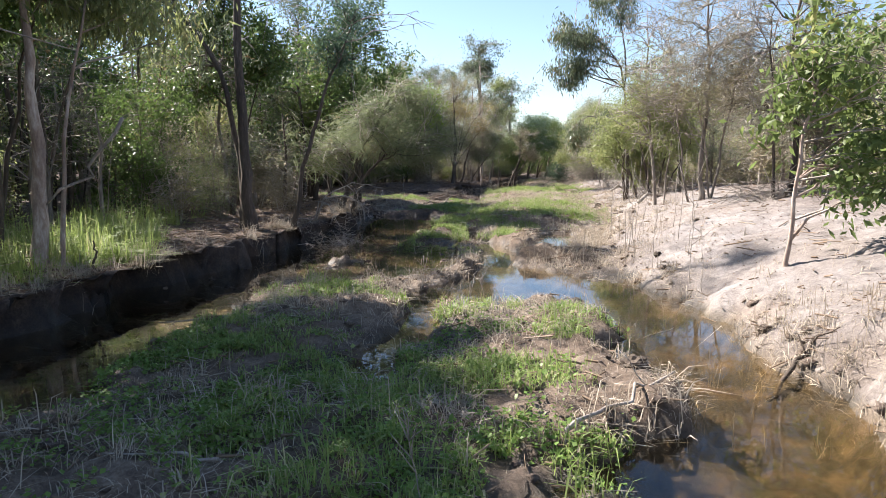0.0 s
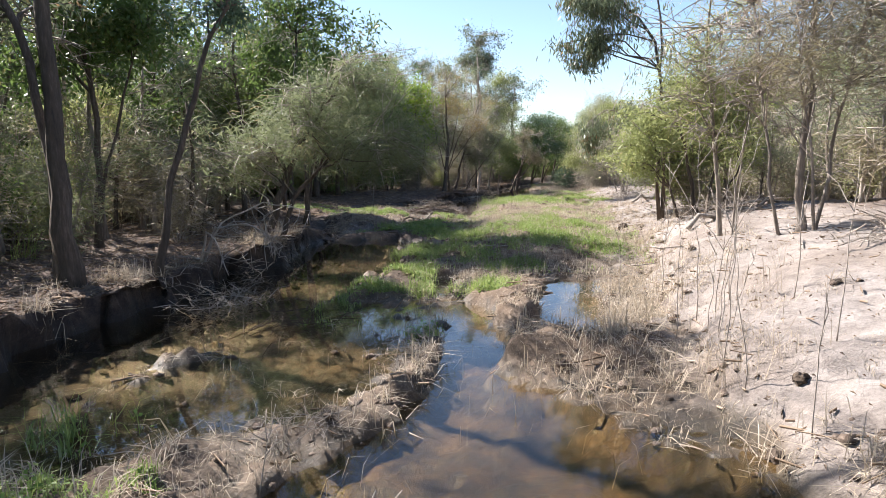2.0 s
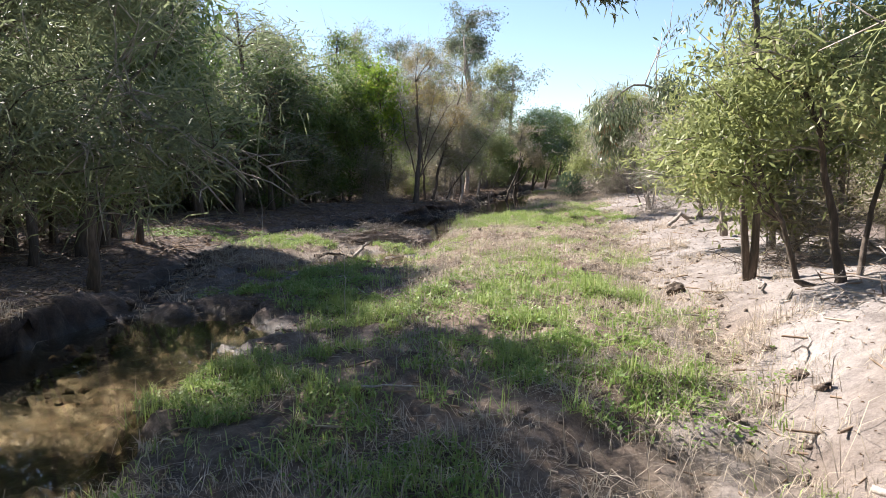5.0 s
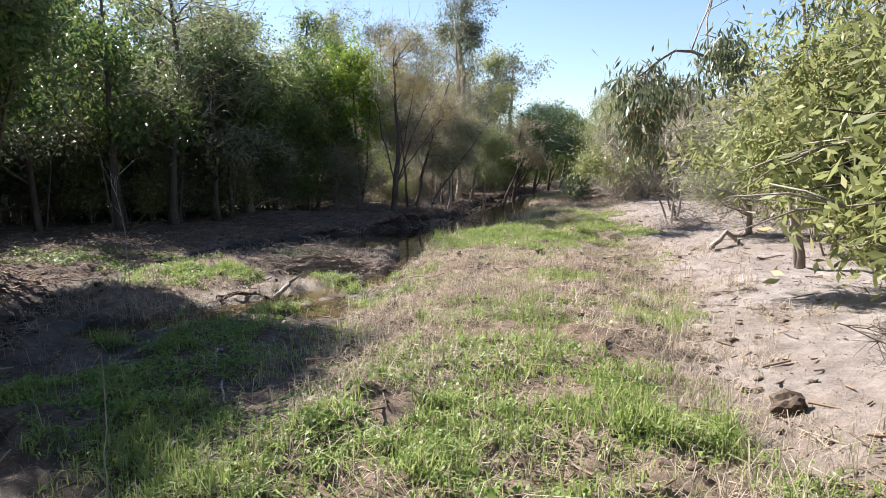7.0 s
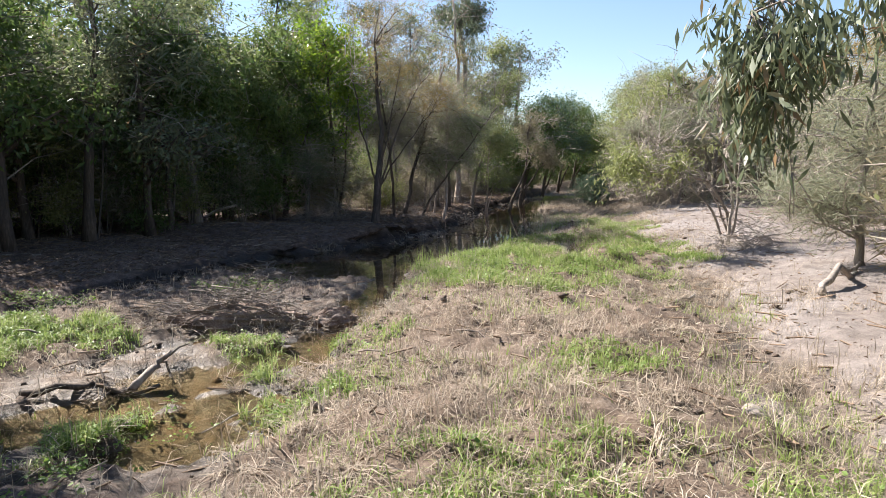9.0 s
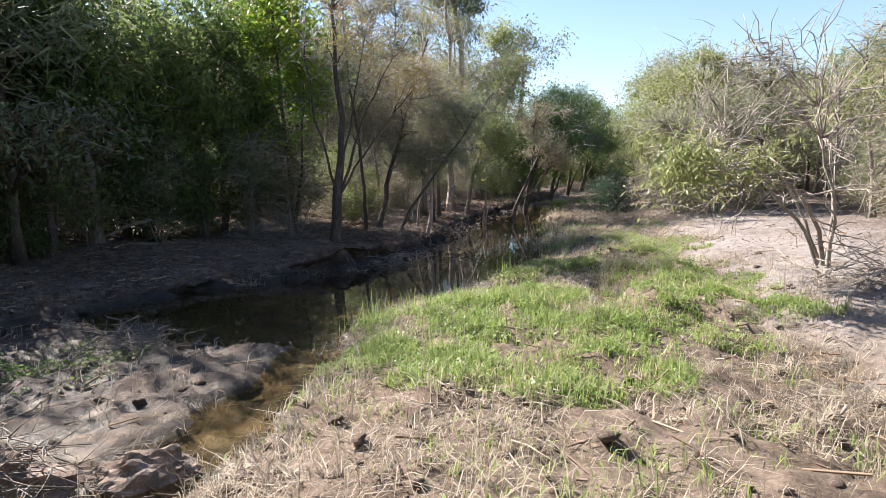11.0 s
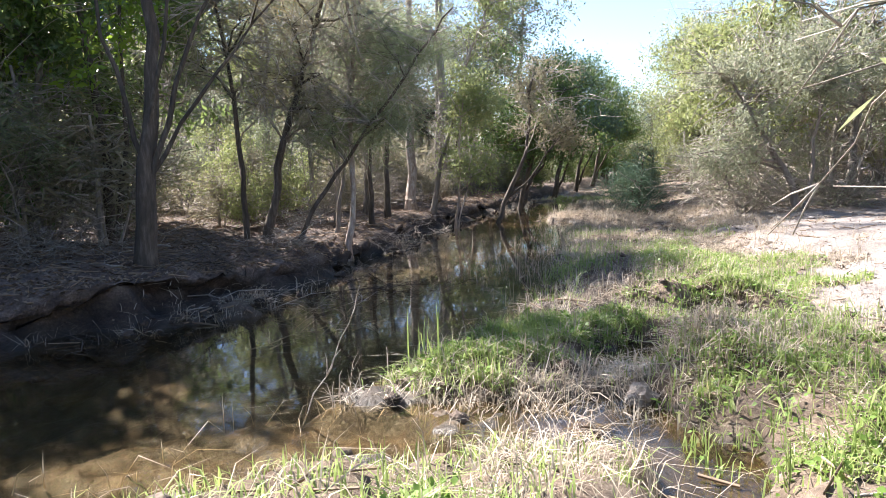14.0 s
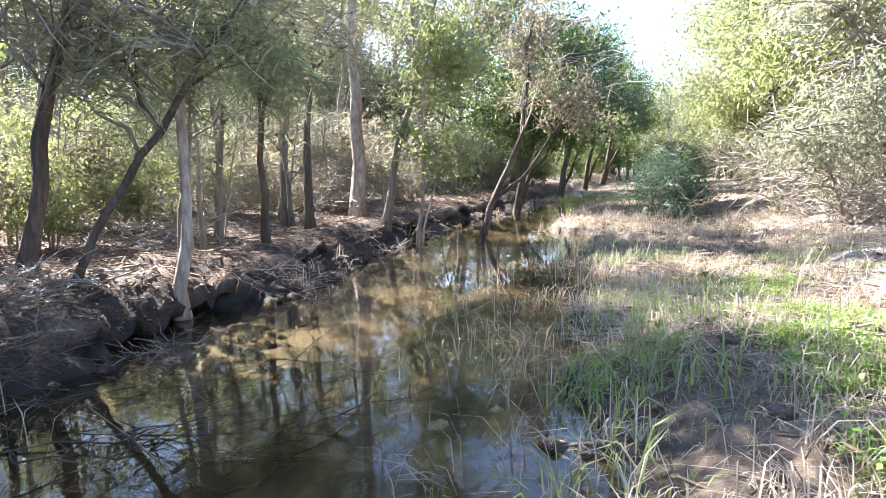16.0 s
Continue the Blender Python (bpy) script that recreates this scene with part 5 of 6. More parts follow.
def scatter(patches, per_m2, rng, low=0.04):
    xs, ys, hs = [], [], []
    for x, y, r, h, k in patches:
        n = int(per_m2 * k * math.pi * r * r)
        a, q = rng.random(n) * 2 * np.pi, r * np.sqrt(rng.random(n)) * 1.25
        px, py = x + q * np.cos(a), y + q * np.sin(a)
        keep = (fbm(px * 2.6, py * 2.6, 3) + 0.28 - 0.45 * (q / (r * 1.25)) ** 2 > rng.random(n) * 0.45 - 0.1)
        keep &= land(px, py)[0] > WATER_Z + low - 0.07
        xs.append(px[keep]), ys.append(py[keep]), hs.append(np.full(keep.sum(), h))
    return np.concatenate(xs), np.concatenate(ys), np.concatenate(hs)


g = np.random.default_rng(21)
soup = Soup()
x, y, h = scatter(GREEN, 2300, g)
h = h * (0.5 + 1.1 * np.clip(fbm(x * 3.1 + 5, y * 3.1, 2) + 0.45, 0, 1.2))
blades(soup, x, y, h * 0.72, g, 0.007, 0.85)
gx2, gy2 = 0.6 + 6.2 * g.random(90000), 16 + 30 * g.random(90000)
off = np.interp(gy2, [16, 26, 34, 40, 46], [-0.6, 0.3, 1.2, 2.4, 3.6])
gx2 = gx2 + off
keep = (fbm(gx2 * 1.3 + 40, gy2 * 1.3, 3) + 0.02 > g.random(len(gx2)) * 0.45) & (land(gx2, gy2)[0] > WATER_Z + 0.03) & (gx2 < np.interp(gy2, TOE_Y, TOE_X) + 0.3)
blades(soup, gx2[keep], gy2[keep], np.full(keep.sum(), 0.11), g, 0.008, 1.0)
tagged(new("grass", soup.mesh("grass", F_GRASS)), "fresh bright green grass in patches on the wet bars", "grass", kind="stuff")
soup = Soup()
x, y, h = scatter(GREEN, 620, g)
blades(soup, x, y, h * 0.42, g, 0.015, 1.7)
tagged(new("weeds", soup.mesh("weeds", F_GRASS)), "low broad-leaved green weeds among the grass", "weeds", kind="stuff")


def strip(n, rng, left, right, y0, y1):
    yy = y0 + (y1 - y0) * rng.random(n)
    xl, xr = np.interp(yy, BANK_Y, BANK_X) + left, np.interp(yy, TOE_Y, TOE_X) + right
    return xl + (xr - xl) * rng.random(n), yy


soup = Soup()
x, y = strip(300000, g, 0.2, 1.6, 1.5, 58)
z = land(x, y)[0]
edge = np.interp(y, TOE_Y, TOE_X) - x
keep = (z > WATER_Z - 0.01) & (fbm(x * 1.3, y * 1.3, 3) + 0.32 - 0.35 * np.clip(-edge, 0, 2) > g.random(len(x)) * 0.7)
keep &= ~((x < 1.5) & (y > 17) & (y < 25.5) & (g.random(len(x)) < 0.9)) & ~((x < 0.3) & (y > 9.5) & (y <= 17) & (g.random(len(x)) < 0.55)) & ~((x < 1.4) & (y > 29.5) & (y < 36) & (g.random(len(x)) < 0.75)) & ~((x > 1.6) & (x < 4.3) & (y > 34.3) & (y < 36.4) & (g.random(len(x)) < 0.85))   # bare mud in the shade
keep &= g.random(len(x)) > 0.75 * green_at(x, y)
x, y = x[keep], y[keep]
tall = 0.05 + 0.20 * np.clip(fbm(x * 1.7, y * 1.7, 2) + 0.3, 0, 1)
blades(soup, x, y, tall * np.where(np.interp(y, TOE_Y, TOE_X) - x < -0.2, 0.55, 0.9), g, 0.0048, 1.6)


def tufts(soup, x, y, rng, n, spread, tall, width, flat):
    """Clumps of dead blades that lean the same way."""
    m = len(x)
    way = rng.random(m) * 2 * np.pi
    size = 0.5 + 0.9 * rng.random(m)
    x, y, way, size = (np.repeat(v, n) for v in (x, y, way, size))
    k = len(x)
    x = x + rng.standard_normal(k) * spread * size
    y = y + rng.standard_normal(k) * spread * size
    a = way + rng.standard_normal(k) * 0.9
    d = np.stack([np.cos(a), np.sin(a), np.zeros(k)], 1)
    sd = np.stack([-np.sin(a), np.cos(a), 0.5 * rng.standard_normal(k)], 1)
    ln = (tall * size * (0.5 + 0.8 * rng.random(k)))[:, None]
    up = np.clip(rng.normal(1 - flat, 0.28, k), 0.04, 0.98)[:, None]
    w = (width * (0.6 + 0.8 * rng.random(k)))[:, None]
    p = np.stack([x, y, land(x, y)[0]], 1)
    z = np.array([0, 0, 1.0])
    b = p + z * ln * up * 0.7 + d * ln * (1 - up) * 0.45
    c = p + z * ln * up * 0.8 + d * ln * (1.15 - up)
    v = np.stack([p - sd * w / 2, p + sd * w / 2, b + sd * w * 0.4, c, b - sd * w * 0.4], 1)
    i = np.arange(k)[:, None] * 5
    soup.add(v, i + [2, 3, 4], i + [0, 1, 2, 4])


x, y = strip(26000, g, 0.15, 1.8, 1.5, 58)
z = land(x, y)[0]
edge = np.interp(y, TOE_Y, TOE_X) - x
keep = (z > WATER_Z - 0.03) & (fbm(x * 1.1 + 70, y * 1.1, 3) + 0.12 - 0.25 * np.clip(-edge, 0, 2) > g.random(len(x)) * 0.5)
shaded = ((x < 1.4) & (y > 17) & (y < 25.5)) | ((x < 0.3) & (y > 9.5) & (y <= 17)) | ((x < 1.4) & (y > 29.5) & (y < 36))
keep &= (g.random(len(x)) > 0.7 * green_at(x, y)) & ~(shaded & (g.random(len(x)) < 0.8))
x, y = x[keep], y[keep]
tufts(soup, x, y, g, 15, 0.05, 0.26, 0.006, 0.72)
lx, ly = x, y   # the root lumps under the clumps
tagged(new("dry_grass", soup.mesh("dry_grass", F_STRAW)), "flattened straw-coloured dead grass over the creek bed", "grass", kind="stuff")
soup = Soup()
x, y = strip(6000, g, 0.3, 0.8, 1.5, 56)
z = land(x, y)[0]
keep = (z > -0.1) & (fbm(x * 1.1 + 9, y * 1.1, 3) > 0.12)
x, y = x[keep], y[keep]
blades(soup, x, y, np.full(len(x), 0.28), g, 0.005, 1.0)
tagged(new("reed_stalks", soup.mesh("reed_stalks", F_STRAW)), "thin dead stalks standing in mud and shallow water", "reeds", kind="stuff")


REEDS = [  # thin straw-coloured stems in the shallows along the pool
    (4.9, 39.0, 0.7, 0.24, 0.2), (5.4, 40.6, 0.8, 0.3, 0.45), (5.7, 42.2, 0.9, 0.3, 0.5), (6.1, 44.0, 0.9, 0.32, 0.5), (6.6, 46.2, 1.0, 0.34, 0.5), (7.2, 49.0, 1.2, 0.4, 0.6), (4.4, 37.0, 0.7, 0.22, 0.9),
    (5.6, 36.4, 0.5, 0.2, 0.8), (3.1, 36.4, 0.5, 0.24, 0.4), (2.4, 35.3, 0.5, 0.2, 0.3), (6.3, 36.6, 0.5, 0.22, 0.9), (4.8, 41.4, 0.5, 0.3, 0.4), (7.8, 52.5, 1.2, 0.4, 0.6), (1.9, 10.8, 0.5, 0.3, 0.4), (2.6, 12.6, 0.6, 0.3, 0.4)]
soup = Soup()
x, y, h = scatter(REEDS, 420, g, -0.12)
blades(soup, x, y, h, g, 0.006, 1.2)
tagged(new("dead_reeds", soup.mesh("dead_reeds", F_STRAW)), "clumps of pale dead reeds in the shallows of the pool", "reeds", kind="stuff")
soup = Soup()
x, y, h = scatter([(4.3, 36.4, 0.45, 0.14, 1.5), (4.8, 36.6, 0.5, 0.15, 1.6), (5.3, 37.0, 0.4, 0.14, 1.4), (5.85, 36.8, 0.35, 0.18, 2.0), (6.2, 36.4, 0.45, 0.17, 1.8), (5.4, 35.9, 0.25, 0.16, 1.2), (6.5, 39.4, 0.6, 0.12, 1.2), (7.3, 40.0, 0.7, 0.12, 1.0), (6.9, 38.8, 0.5, 0.12, 1.0),
                   (2.9, 13.2, 0.6, 0.3, 1.2), (3.3, 14.4, 0.6, 0.28, 1.0), (2.0, 12.2, 0.5, 0.22, 1.0), (1.9, 8.9, 0.4, 0.2, 1.0), (3.2, 26.2, 0.9, 0.16, 0.8), (2.6, 24.6, 0.8, 0.16, 0.8), (3.8, 28.6, 0.9, 0.16, 0.8)], 900, g, -0.02)
blades(soup, x, y, h, g, 0.0055, 1.6)
tagged(new("straw_clumps", soup.mesh("straw_clumps", F_STRAW)), "bent clumps of bleached straw at the puddle edges", "straw", kind="stuff")
soup = Soup()
x, y, h = scatter([(5.5, 40.2, 0.45, 0.26, 0.5), (6.0, 41.8, 0.6, 0.3, 0.5), (5.2, 39.4, 0.25, 0.26, 0.5), (6.3, 43.0, 0.5, 0.24, 0.4), (2.75, 33.9, 0.25, 0.4, 0.8), (4.0, 36.7, 0.2, 0.42, 0.9), (2.2, 33.4, 0.3, 0.4, 0.7)], 500, g, -0.08)
blades(soup, x, y, h, g, 0.010, 0.8)
tagged(new("green_reeds", soup.mesh("green_reeds", F_GRASS)), "taller fresh green reeds at the edge of the pool", "reeds", kind="stuff")


soup = Soup()
x, y, h = scatter(LONG, 34, g)
tufts(soup, x, y, g, 46, 0.07, 0.62, 0.009, 0.5)
x, y, h = scatter(LONG, 260, g)
blades(soup, x, y, h * 0.8, g, 0.008, 1.3)
tagged(new("long_grass", soup.mesh("long_grass", F_GRASS)), "long tussocky green grass on the shaded bank", "grass", kind="stuff")
# low leafy herbs that mat the wet ground between the grass
def herbs(soup, x, y, h, rng, size):
    m = len(x)
    a, e = rng.random(m) * 2 * np.pi, 0.15 + 0.9 * rng.random(m)
    d = np.stack([np.cos(a) * np.cos(e), np.sin(a) * np.cos(e), np.sin(e) * 0.7], 1)
    sd = np.stack([-np.sin(a), np.cos(a), 0.5 * rng.standard_normal(m)], 1)
    p = np.stack([x, y, land(x, y)[0] + h * rng.random(m)], 1)
    ln = (size * (0.6 + 0.9 * rng.random(m)))[:, None]
    v = np.stack([p, p + d * ln * 0.5 + sd * ln * 0.3, p + d * ln - [0, 0, 0.006], p + d * ln * 0.5 - sd * ln * 0.3], 1)
    i = np.arange(m)[:, None] * 4
    soup.add(v, np.concatenate([i + [0, 1, 2], i + [0, 2, 3]], 0))


soup = Soup()
x, y, h = scatter(GREEN, 1500, g)
herbs(soup, x, y, h * 0.45, g, 0.034)
x, y, h = scatter([(-2.3, 4.4, 1.2, 0.12, 1.0), (-1.6, 3.4, 1.4, 0.14, 0.9), (-0.2, 5.6, 0.6, 0.14, 1.0), (0.2, 3.8, 0.8, 0.16, 1.0), (-2.5, 5.6, 0.8, 0.12, 1.2), (0.6, 6.6, 0.6, 0.14, 0.9), (-0.4, 22.8, 1.0, 0.14, 1.0), (0.0, 24.4, 0.9, 0.14, 1.1), (0.4, 26.0, 0.6, 0.14, 1.1),
                   (-2.8, 29.7, 1.0, 0.14, 1.0), (-4.6, 29.8, 1.0, 0.14, 0.8), (2.4, 22.4, 1.1, 0.12, 0.3), (3.0, 20.2, 1.3, 0.12, 0.35), (3.6, 18.4, 1.0, 0.14, 0.5), (1.6, 21.6, 0.8, 0.12, 0.4), (0.2, 22.6, 0.9, 0.12, 0.8), (-0.6, 32.0, 0.7, 0.12, 0.7)], 2600, g)
herbs(soup, x, y, h * 0.5, g, 0.036)
tagged(new("herb_mat", soup.mesh("herb_mat", F_HERB)), "mats of small-leaved green herbs on wet mud", "herbs", kind="stuff")
# root-bound lumps of mud under the dead clumps
ROUND = []
for q in range(-1, 3):
    for k in range(5):
        ROUND.append((math.cos(k * 1.2566 + 0.6 * (q % 2)) * math.cos(q * 0.55), math.sin(k * 1.2566 + 0.6 * (q % 2)) * math.cos(q * 0.55), math.sin(q * 0.55)))
ROUND = np.array(ROUND + [(0, 0, 1.0)])
LUMP_Q = np.array([[5 * q + k, 5 * q + (k + 1) % 5, 5 * q + 5 + (k + 1) % 5, 5 * q + 5 + k] for q in range(3) for k in range(5)])
LUMP_T = np.array([[15 + k, 15 + (k + 1) % 5, 20] for k in range(5)])


def lumps(soup, x, y, rng, lo, hi):
    m = len(x)
    r = (lo + (hi - lo) * rng.random(m) ** 2.5)[:, None, None]
    v = ROUND[None] * r * (1 + 0.28 * rng.standard_normal((m, len(ROUND), 1))) * np.array([1.25, 1.0, 0.75])
    v = v + np.stack([x, y, land(x, y)[0]], 1)[:, None]
    o = np.arange(m)[:, None] * len(ROUND)
    soup.add(v, (o[..., None] + LUMP_T[None]).reshape(-1, 3), (o[..., None] + LUMP_Q[None]).reshape(-1, 4))


soup = Soup()
pick = g.random(len(lx)) < 0.42
lumps(soup, lx[pick], ly[pick], g, 0.01, 0.055)
x, y = strip(2600, g, 0.0, 0.6, 2, 52)
keep = land(x, y)[0] > WATER_Z - 0.05
lumps(soup, x[keep], y[keep], g, 0.01, 0.05)
tagged(new("mud_lumps", soup.mesh("mud_lumps", M_MUD, True)), "root-bound lumps of brown mud over the creek bed", "mud lumps", kind="stuff")
soup = Soup()
y = 2 + 50 * g.random(1500)
x = np.interp(y, BANK_Y, BANK_X) + 0.1 + 0.3 * np.abs(g.standard_normal(1500))
lumps(soup, x, y, g, 0.015, 0.07)
tagged(new("earth_lumps", soup.mesh("earth_lumps", M_EARTH, True)), "dark crumbled earth along the cut bank", "earth lumps", kind="stuff")
# dead weed stems standing on the sandy side
soup = Soup()
y = 4 + 44 * g.random(240) ** 1.5
x = np.interp(y, TOE_Y, TOE_X) + g.normal(0.4, 0.6, 240)
blades(soup, np.repeat(x, 8) + 0.05 * g.standard_normal(1920), np.repeat(y, 8) + 0.05 * g.standard_normal(1920), np.repeat(0.12 + 0.45 * g.random(240) ** 2.5, 8), g, 0.004, 0.8)
tagged(new("dead_weeds", soup.mesh("dead_weeds", F_STRAW)), "upright dead brown weed stems on sandy mud", "weeds", kind="stuff")
# tussocks hanging over the lip of the earth bank
soup = Soup()
y = 4 + 16 * g.random(300)
x = np.interp(y, BANK_Y, BANK_X) - 0.25 - 0.5 * g.random(300)
keep = fbm(x * 0.9, y * 0.9 + 5, 2) > -0.05
tufts(soup, x[keep], y[keep], g, 26, 0.07, 0.34, 0.006, 0.6)
tagged(new("bank_tussocks", soup.mesh("bank_tussocks", F_STRAW)), "dry grass tussocks drooping over the earth bank", "grass", kind="stuff")


def litter(soup, x, y, rng, length, width):
    m = len(x)
    z = land(x, y)[0] + 0.012
    a = rng.random(m) * 2 * np.pi
    d = np.stack([np.cos(a), np.sin(a), 0.35 * rng.standard_normal(m)], 1)
    s = np.stack([-np.sin(a), np.cos(a), 0.35 * rng.standard_normal(m)], 1)
    ln, w = (length * (0.5 + rng.random(m)))[:, None], (width * (0.5 + rng.random(m)))[:, None]
    p = np.stack([x, y, z], 1)
    v = np.stack([p - d * ln / 2, p + s * w / 2 + [0, 0, 0.01], p + d * ln / 2, p - s * w / 2 + [0, 0, 0.01]], 1)
    i = np.arange(m)[:, None] * 4
    soup.add(v, np.concatenate([i + [0, 1, 2], i + [0, 2, 3]], 0))


soup = Soup()
y = 2 + 56 * g.random(52000)
x = np.interp(y, BANK_Y, BANK_X) - 0.3 - 5.5 * g.random(52000) ** 1.4
litter(soup, x, y, g, 0.065, 0.02)
y = 2 + 48 * g.random(6000)
x = np.interp(y, TOE_Y, TOE_X) + 4.5 * g.random(6000)
litter(soup, x, y, g, 0.035, 0.012)
tagged(new("leaf_litter", soup.mesh("leaf_litter", F_LITTER)), "brown fallen leaves scattered on both banks", "leaves", kind="stuff")

# ---- fallen wood and other loose things ----
def branch_mesh(seed, length, r, wood, side=3, crook=0.07):
    rng = np.random.default_rng(seed)
    s = Soup()
    p = bend((-length / 2, 0, 0), (length / 2, 0, 0), 0.0, rng, 7) + np.concatenate([[[0, 0, 0]], np.cumsum(rng.standard_normal((6, 3)) * crook * length / 6, 0)])
    p[:, 2] *= 0.5
    s.tube(p, np.linspace(r, r * 0.35, 7), 6, 0.1, rng)
    for _ in range(side):   # side twigs grow out of a face of the stem
        k, f = int(rng.integers(1, 6)), int(rng.integers(0, 6))
        mid = s.v[0][[k * 6 + f, k * 6 + (f + 1) % 6]].mean(0)
        s.add(mid + (p[k + 1] - p[k]) * 0.06)
        ring = [k * 6 + f, k * 6 + (f + 1) % 6, s.n - 1]
        out = mid - p[k]
        base = np.concatenate([s.v[0][ring[:2]], s.v[-1]])
        d = np.array([0.5, rng.choice([-1, 1]) * rng.uniform(0.3, 0.9), rng.uniform(-0.05, 0.55)]) * length * rng.uniform(0.14, 0.32)
        if d @ out < 0:
            d[1:] = -d[1:]
        q = bend(mid, mid + d, 0.05, rng, 4)
        last = ring
        for t in (1, 2, 3):
            now = list(range(s.n, s.n + 3))
            s.add(q[t] + (base - mid) * (0.85 - 0.22 * t))
            s.q.append(np.array([[last[e], last[(e + 1) % 3], now[(e + 1) % 3], now[e]] for e in range(3)]))
            last = now
        s.t.append(np.array([last]))
    return s.mesh("branch", wood, True)


def lay(ob, x, y, turn, tilt=0.0, lift=0.0, size=1.0):
    ob.matrix_basis = Matrix.Translation((x, y, height(x, y) + lift)) @ Matrix.Rotation(turn, 4, "Z") @ Matrix.Rotation(tilt, 4, "Y") @ Matrix.Scale(size, 4)
    return ob


STICKS = [branch_mesh(300 + k, 1.0, 0.016, M_DEAD if k % 2 else M_BARK_GREY, 3) for k in range(6)]
rs = random.Random(77)
for k in range(150):
    yy = rs.uniform(3, 50)
    if k % 3 == 0 or k % 9 == 1:
        xx = float(np.interp(yy, BANK_Y, BANK_X)) - rs.uniform(0.2, 4.5)
    elif k % 3 == 1:
        xx = float(np.interp(yy, TOE_Y, TOE_X)) + rs.uniform(-0.2, 3.0)
    else:
        xx = rs.uniform(float(np.interp(yy, BANK_Y, BANK_X)) + 0.3, float(np.interp(yy, TOE_Y, TOE_X)))
    ob = tagged(new("stick", STICKS[k % 6 if k % 3 != 1 else (k % 3) + 2 * (k % 2)]), ("bleached dead stick lying on the creek bed", "fallen grey stick on the leaf litter", "dry broken stick on the sand")[(k + 2) % 3 - 1], "stick", "fallen sticks")
    lay(ob, xx, yy, rs.uniform(0, 6.28), rs.uniform(-0.08, 0.08), 0.012, rs.uniform(0.35, 1.1))


def brush_heap(x, y, rx, ry, tall, n, label, seed, wood=M_DEAD, along=None, thick=0.0062):
    """A tangle of dead branches, each a part."""
    r = random.Random(seed)
    root = tagged(new("brush_heap"), label, "brush heap")
    root.location = (x, y, height(x, y))
    kinds = [branch_mesh(seed * 10 + k, 1.0, thick, wood, 12, 0.12) for k in range(5)]
    for k in range(n):
        ob = part("branch", kinds[k % 5], root)
        px, py = r.gauss(0, 0.45) * rx, r.gauss(0, 0.45) * ry
        fall = max(0.0, 1 - (px / rx) ** 2 - (py / ry) ** 2)
        turn = r.uniform(0, 6.28) if along is None else along + r.gauss(0, 0.4)
        dz = height(x + px, y + py) - height(x, y)
        ob.matrix_basis = Matrix.Translation((px, py, dz + 0.02 + tall * fall * r.random())) @ Matrix.Rotation(turn, 4, "Z") @ Matrix.Rotation(r.gauss(0, 0.3), 4, "Y") @ Matrix.Scale(r.uniform(0.5, 1.0) * min(1.6, rx + ry), 4)
    return root


heap_long = brush_heap(0.25, 29.3, 1.0, 0.35, 0.42, 60, "long flood-wrack heap of dead reeds and branches", 401, M_BARK_GREY, 0.15)
heap_small = brush_heap(1.35, 29.7, 0.35, 0.3, 0.34, 24, "small heap of flood-wrack twigs by the channel", 402, M_DEAD, 0.2)
brush_heap(6.7, 22.4, 0.6, 0.5, 0.3, 40, "heap of dark dead twigs on the sand", 403, M_BARK_DARK)
brush_heap(-2.15, 14.2, 0.7, 0.9, 0.45, 44, "dead bleached shrub fallen over the bank edge", 404, M_DEAD, None, 0.0036)
brush_heap(-2.6, 16.0, 0.6, 0.5, 0.35, 20, "tangle of bare twigs at the water", 405, M_BARK_GREY)
brush_heap(2.95, 41.2, 0.45, 0.4, 0.25, 34, "tangle of dull twigs at the foot of the paperbark", 406, M_BARK_GREY, None, 0.004)
brush_heap(1.6, 41.6, 0.5, 0.4, 0.22, 28, "tangle of bleached roots and twigs on the bank", 407, M_DEAD)
brush_heap(2.4, 48.6, 1.0, 0.7, 0.7, 44, "mound of reddish dead brush round the pale gum", 408, M_BARK_GREY)
brush_heap(10.2, 46.4, 1.5, 0.9, 0.9, 70, "wall of bleached dead brush on the bank", 409, M_DEAD)
brush_heap(8.6, 34.6, 0.9, 0.7, 0.5, 40, "heap of grey dead brush at the edge of the sand", 410, M_DEAD)
brush_heap(3.3, 39.9, 0.8, 0.35, 0.3, 14, "drowned dead branches lying in the pool", 411, M_WET_WOOD, 0.4, 0.005)
brush_heap(2.6, 38.9, 0.9, 0.5, 0.12, 14, "drowned grey branches lying in the pool", 424, M_DEAD, 0.5, 0.006)
brush_heap(3.6, 41.3, 0.7, 0.5, 0.14, 10, "dead twigs standing out of the pool", 425, M_WET_WOOD, 0.9, 0.006)
brush_heap(3.9, 40.2, 0.5, 0.3, 0.14, 10, "dark drowned twigs in the pool", 426, M_WET_WOOD, 0.2, 0.006)
brush_heap(-0.9, 13.0, 0.9, 0.5, 0.1, 12, "drowned sticks and reeds in the shaded channel", 427, M_WET_WOOD, 0.6, 0.005)
brush_heap(1.3, 39.6, 0.6, 0.4, 0.2, 16, "dark root tangle and fallen twigs on the bank", 428, M_BARK_DARK, None, 0.006)
brush_heap(2.0, 41.0, 0.4, 0.35, 0.15, 14, "reddish fallen twigs at the lip of the bank", 429, M_BARK_GREY, None, 0.005)
brush_heap(-2.0, 43.5, 1.2, 0.8, 0.4, 40, "pile of fallen grey branches under the trees", 412, M_BARK_GREY)
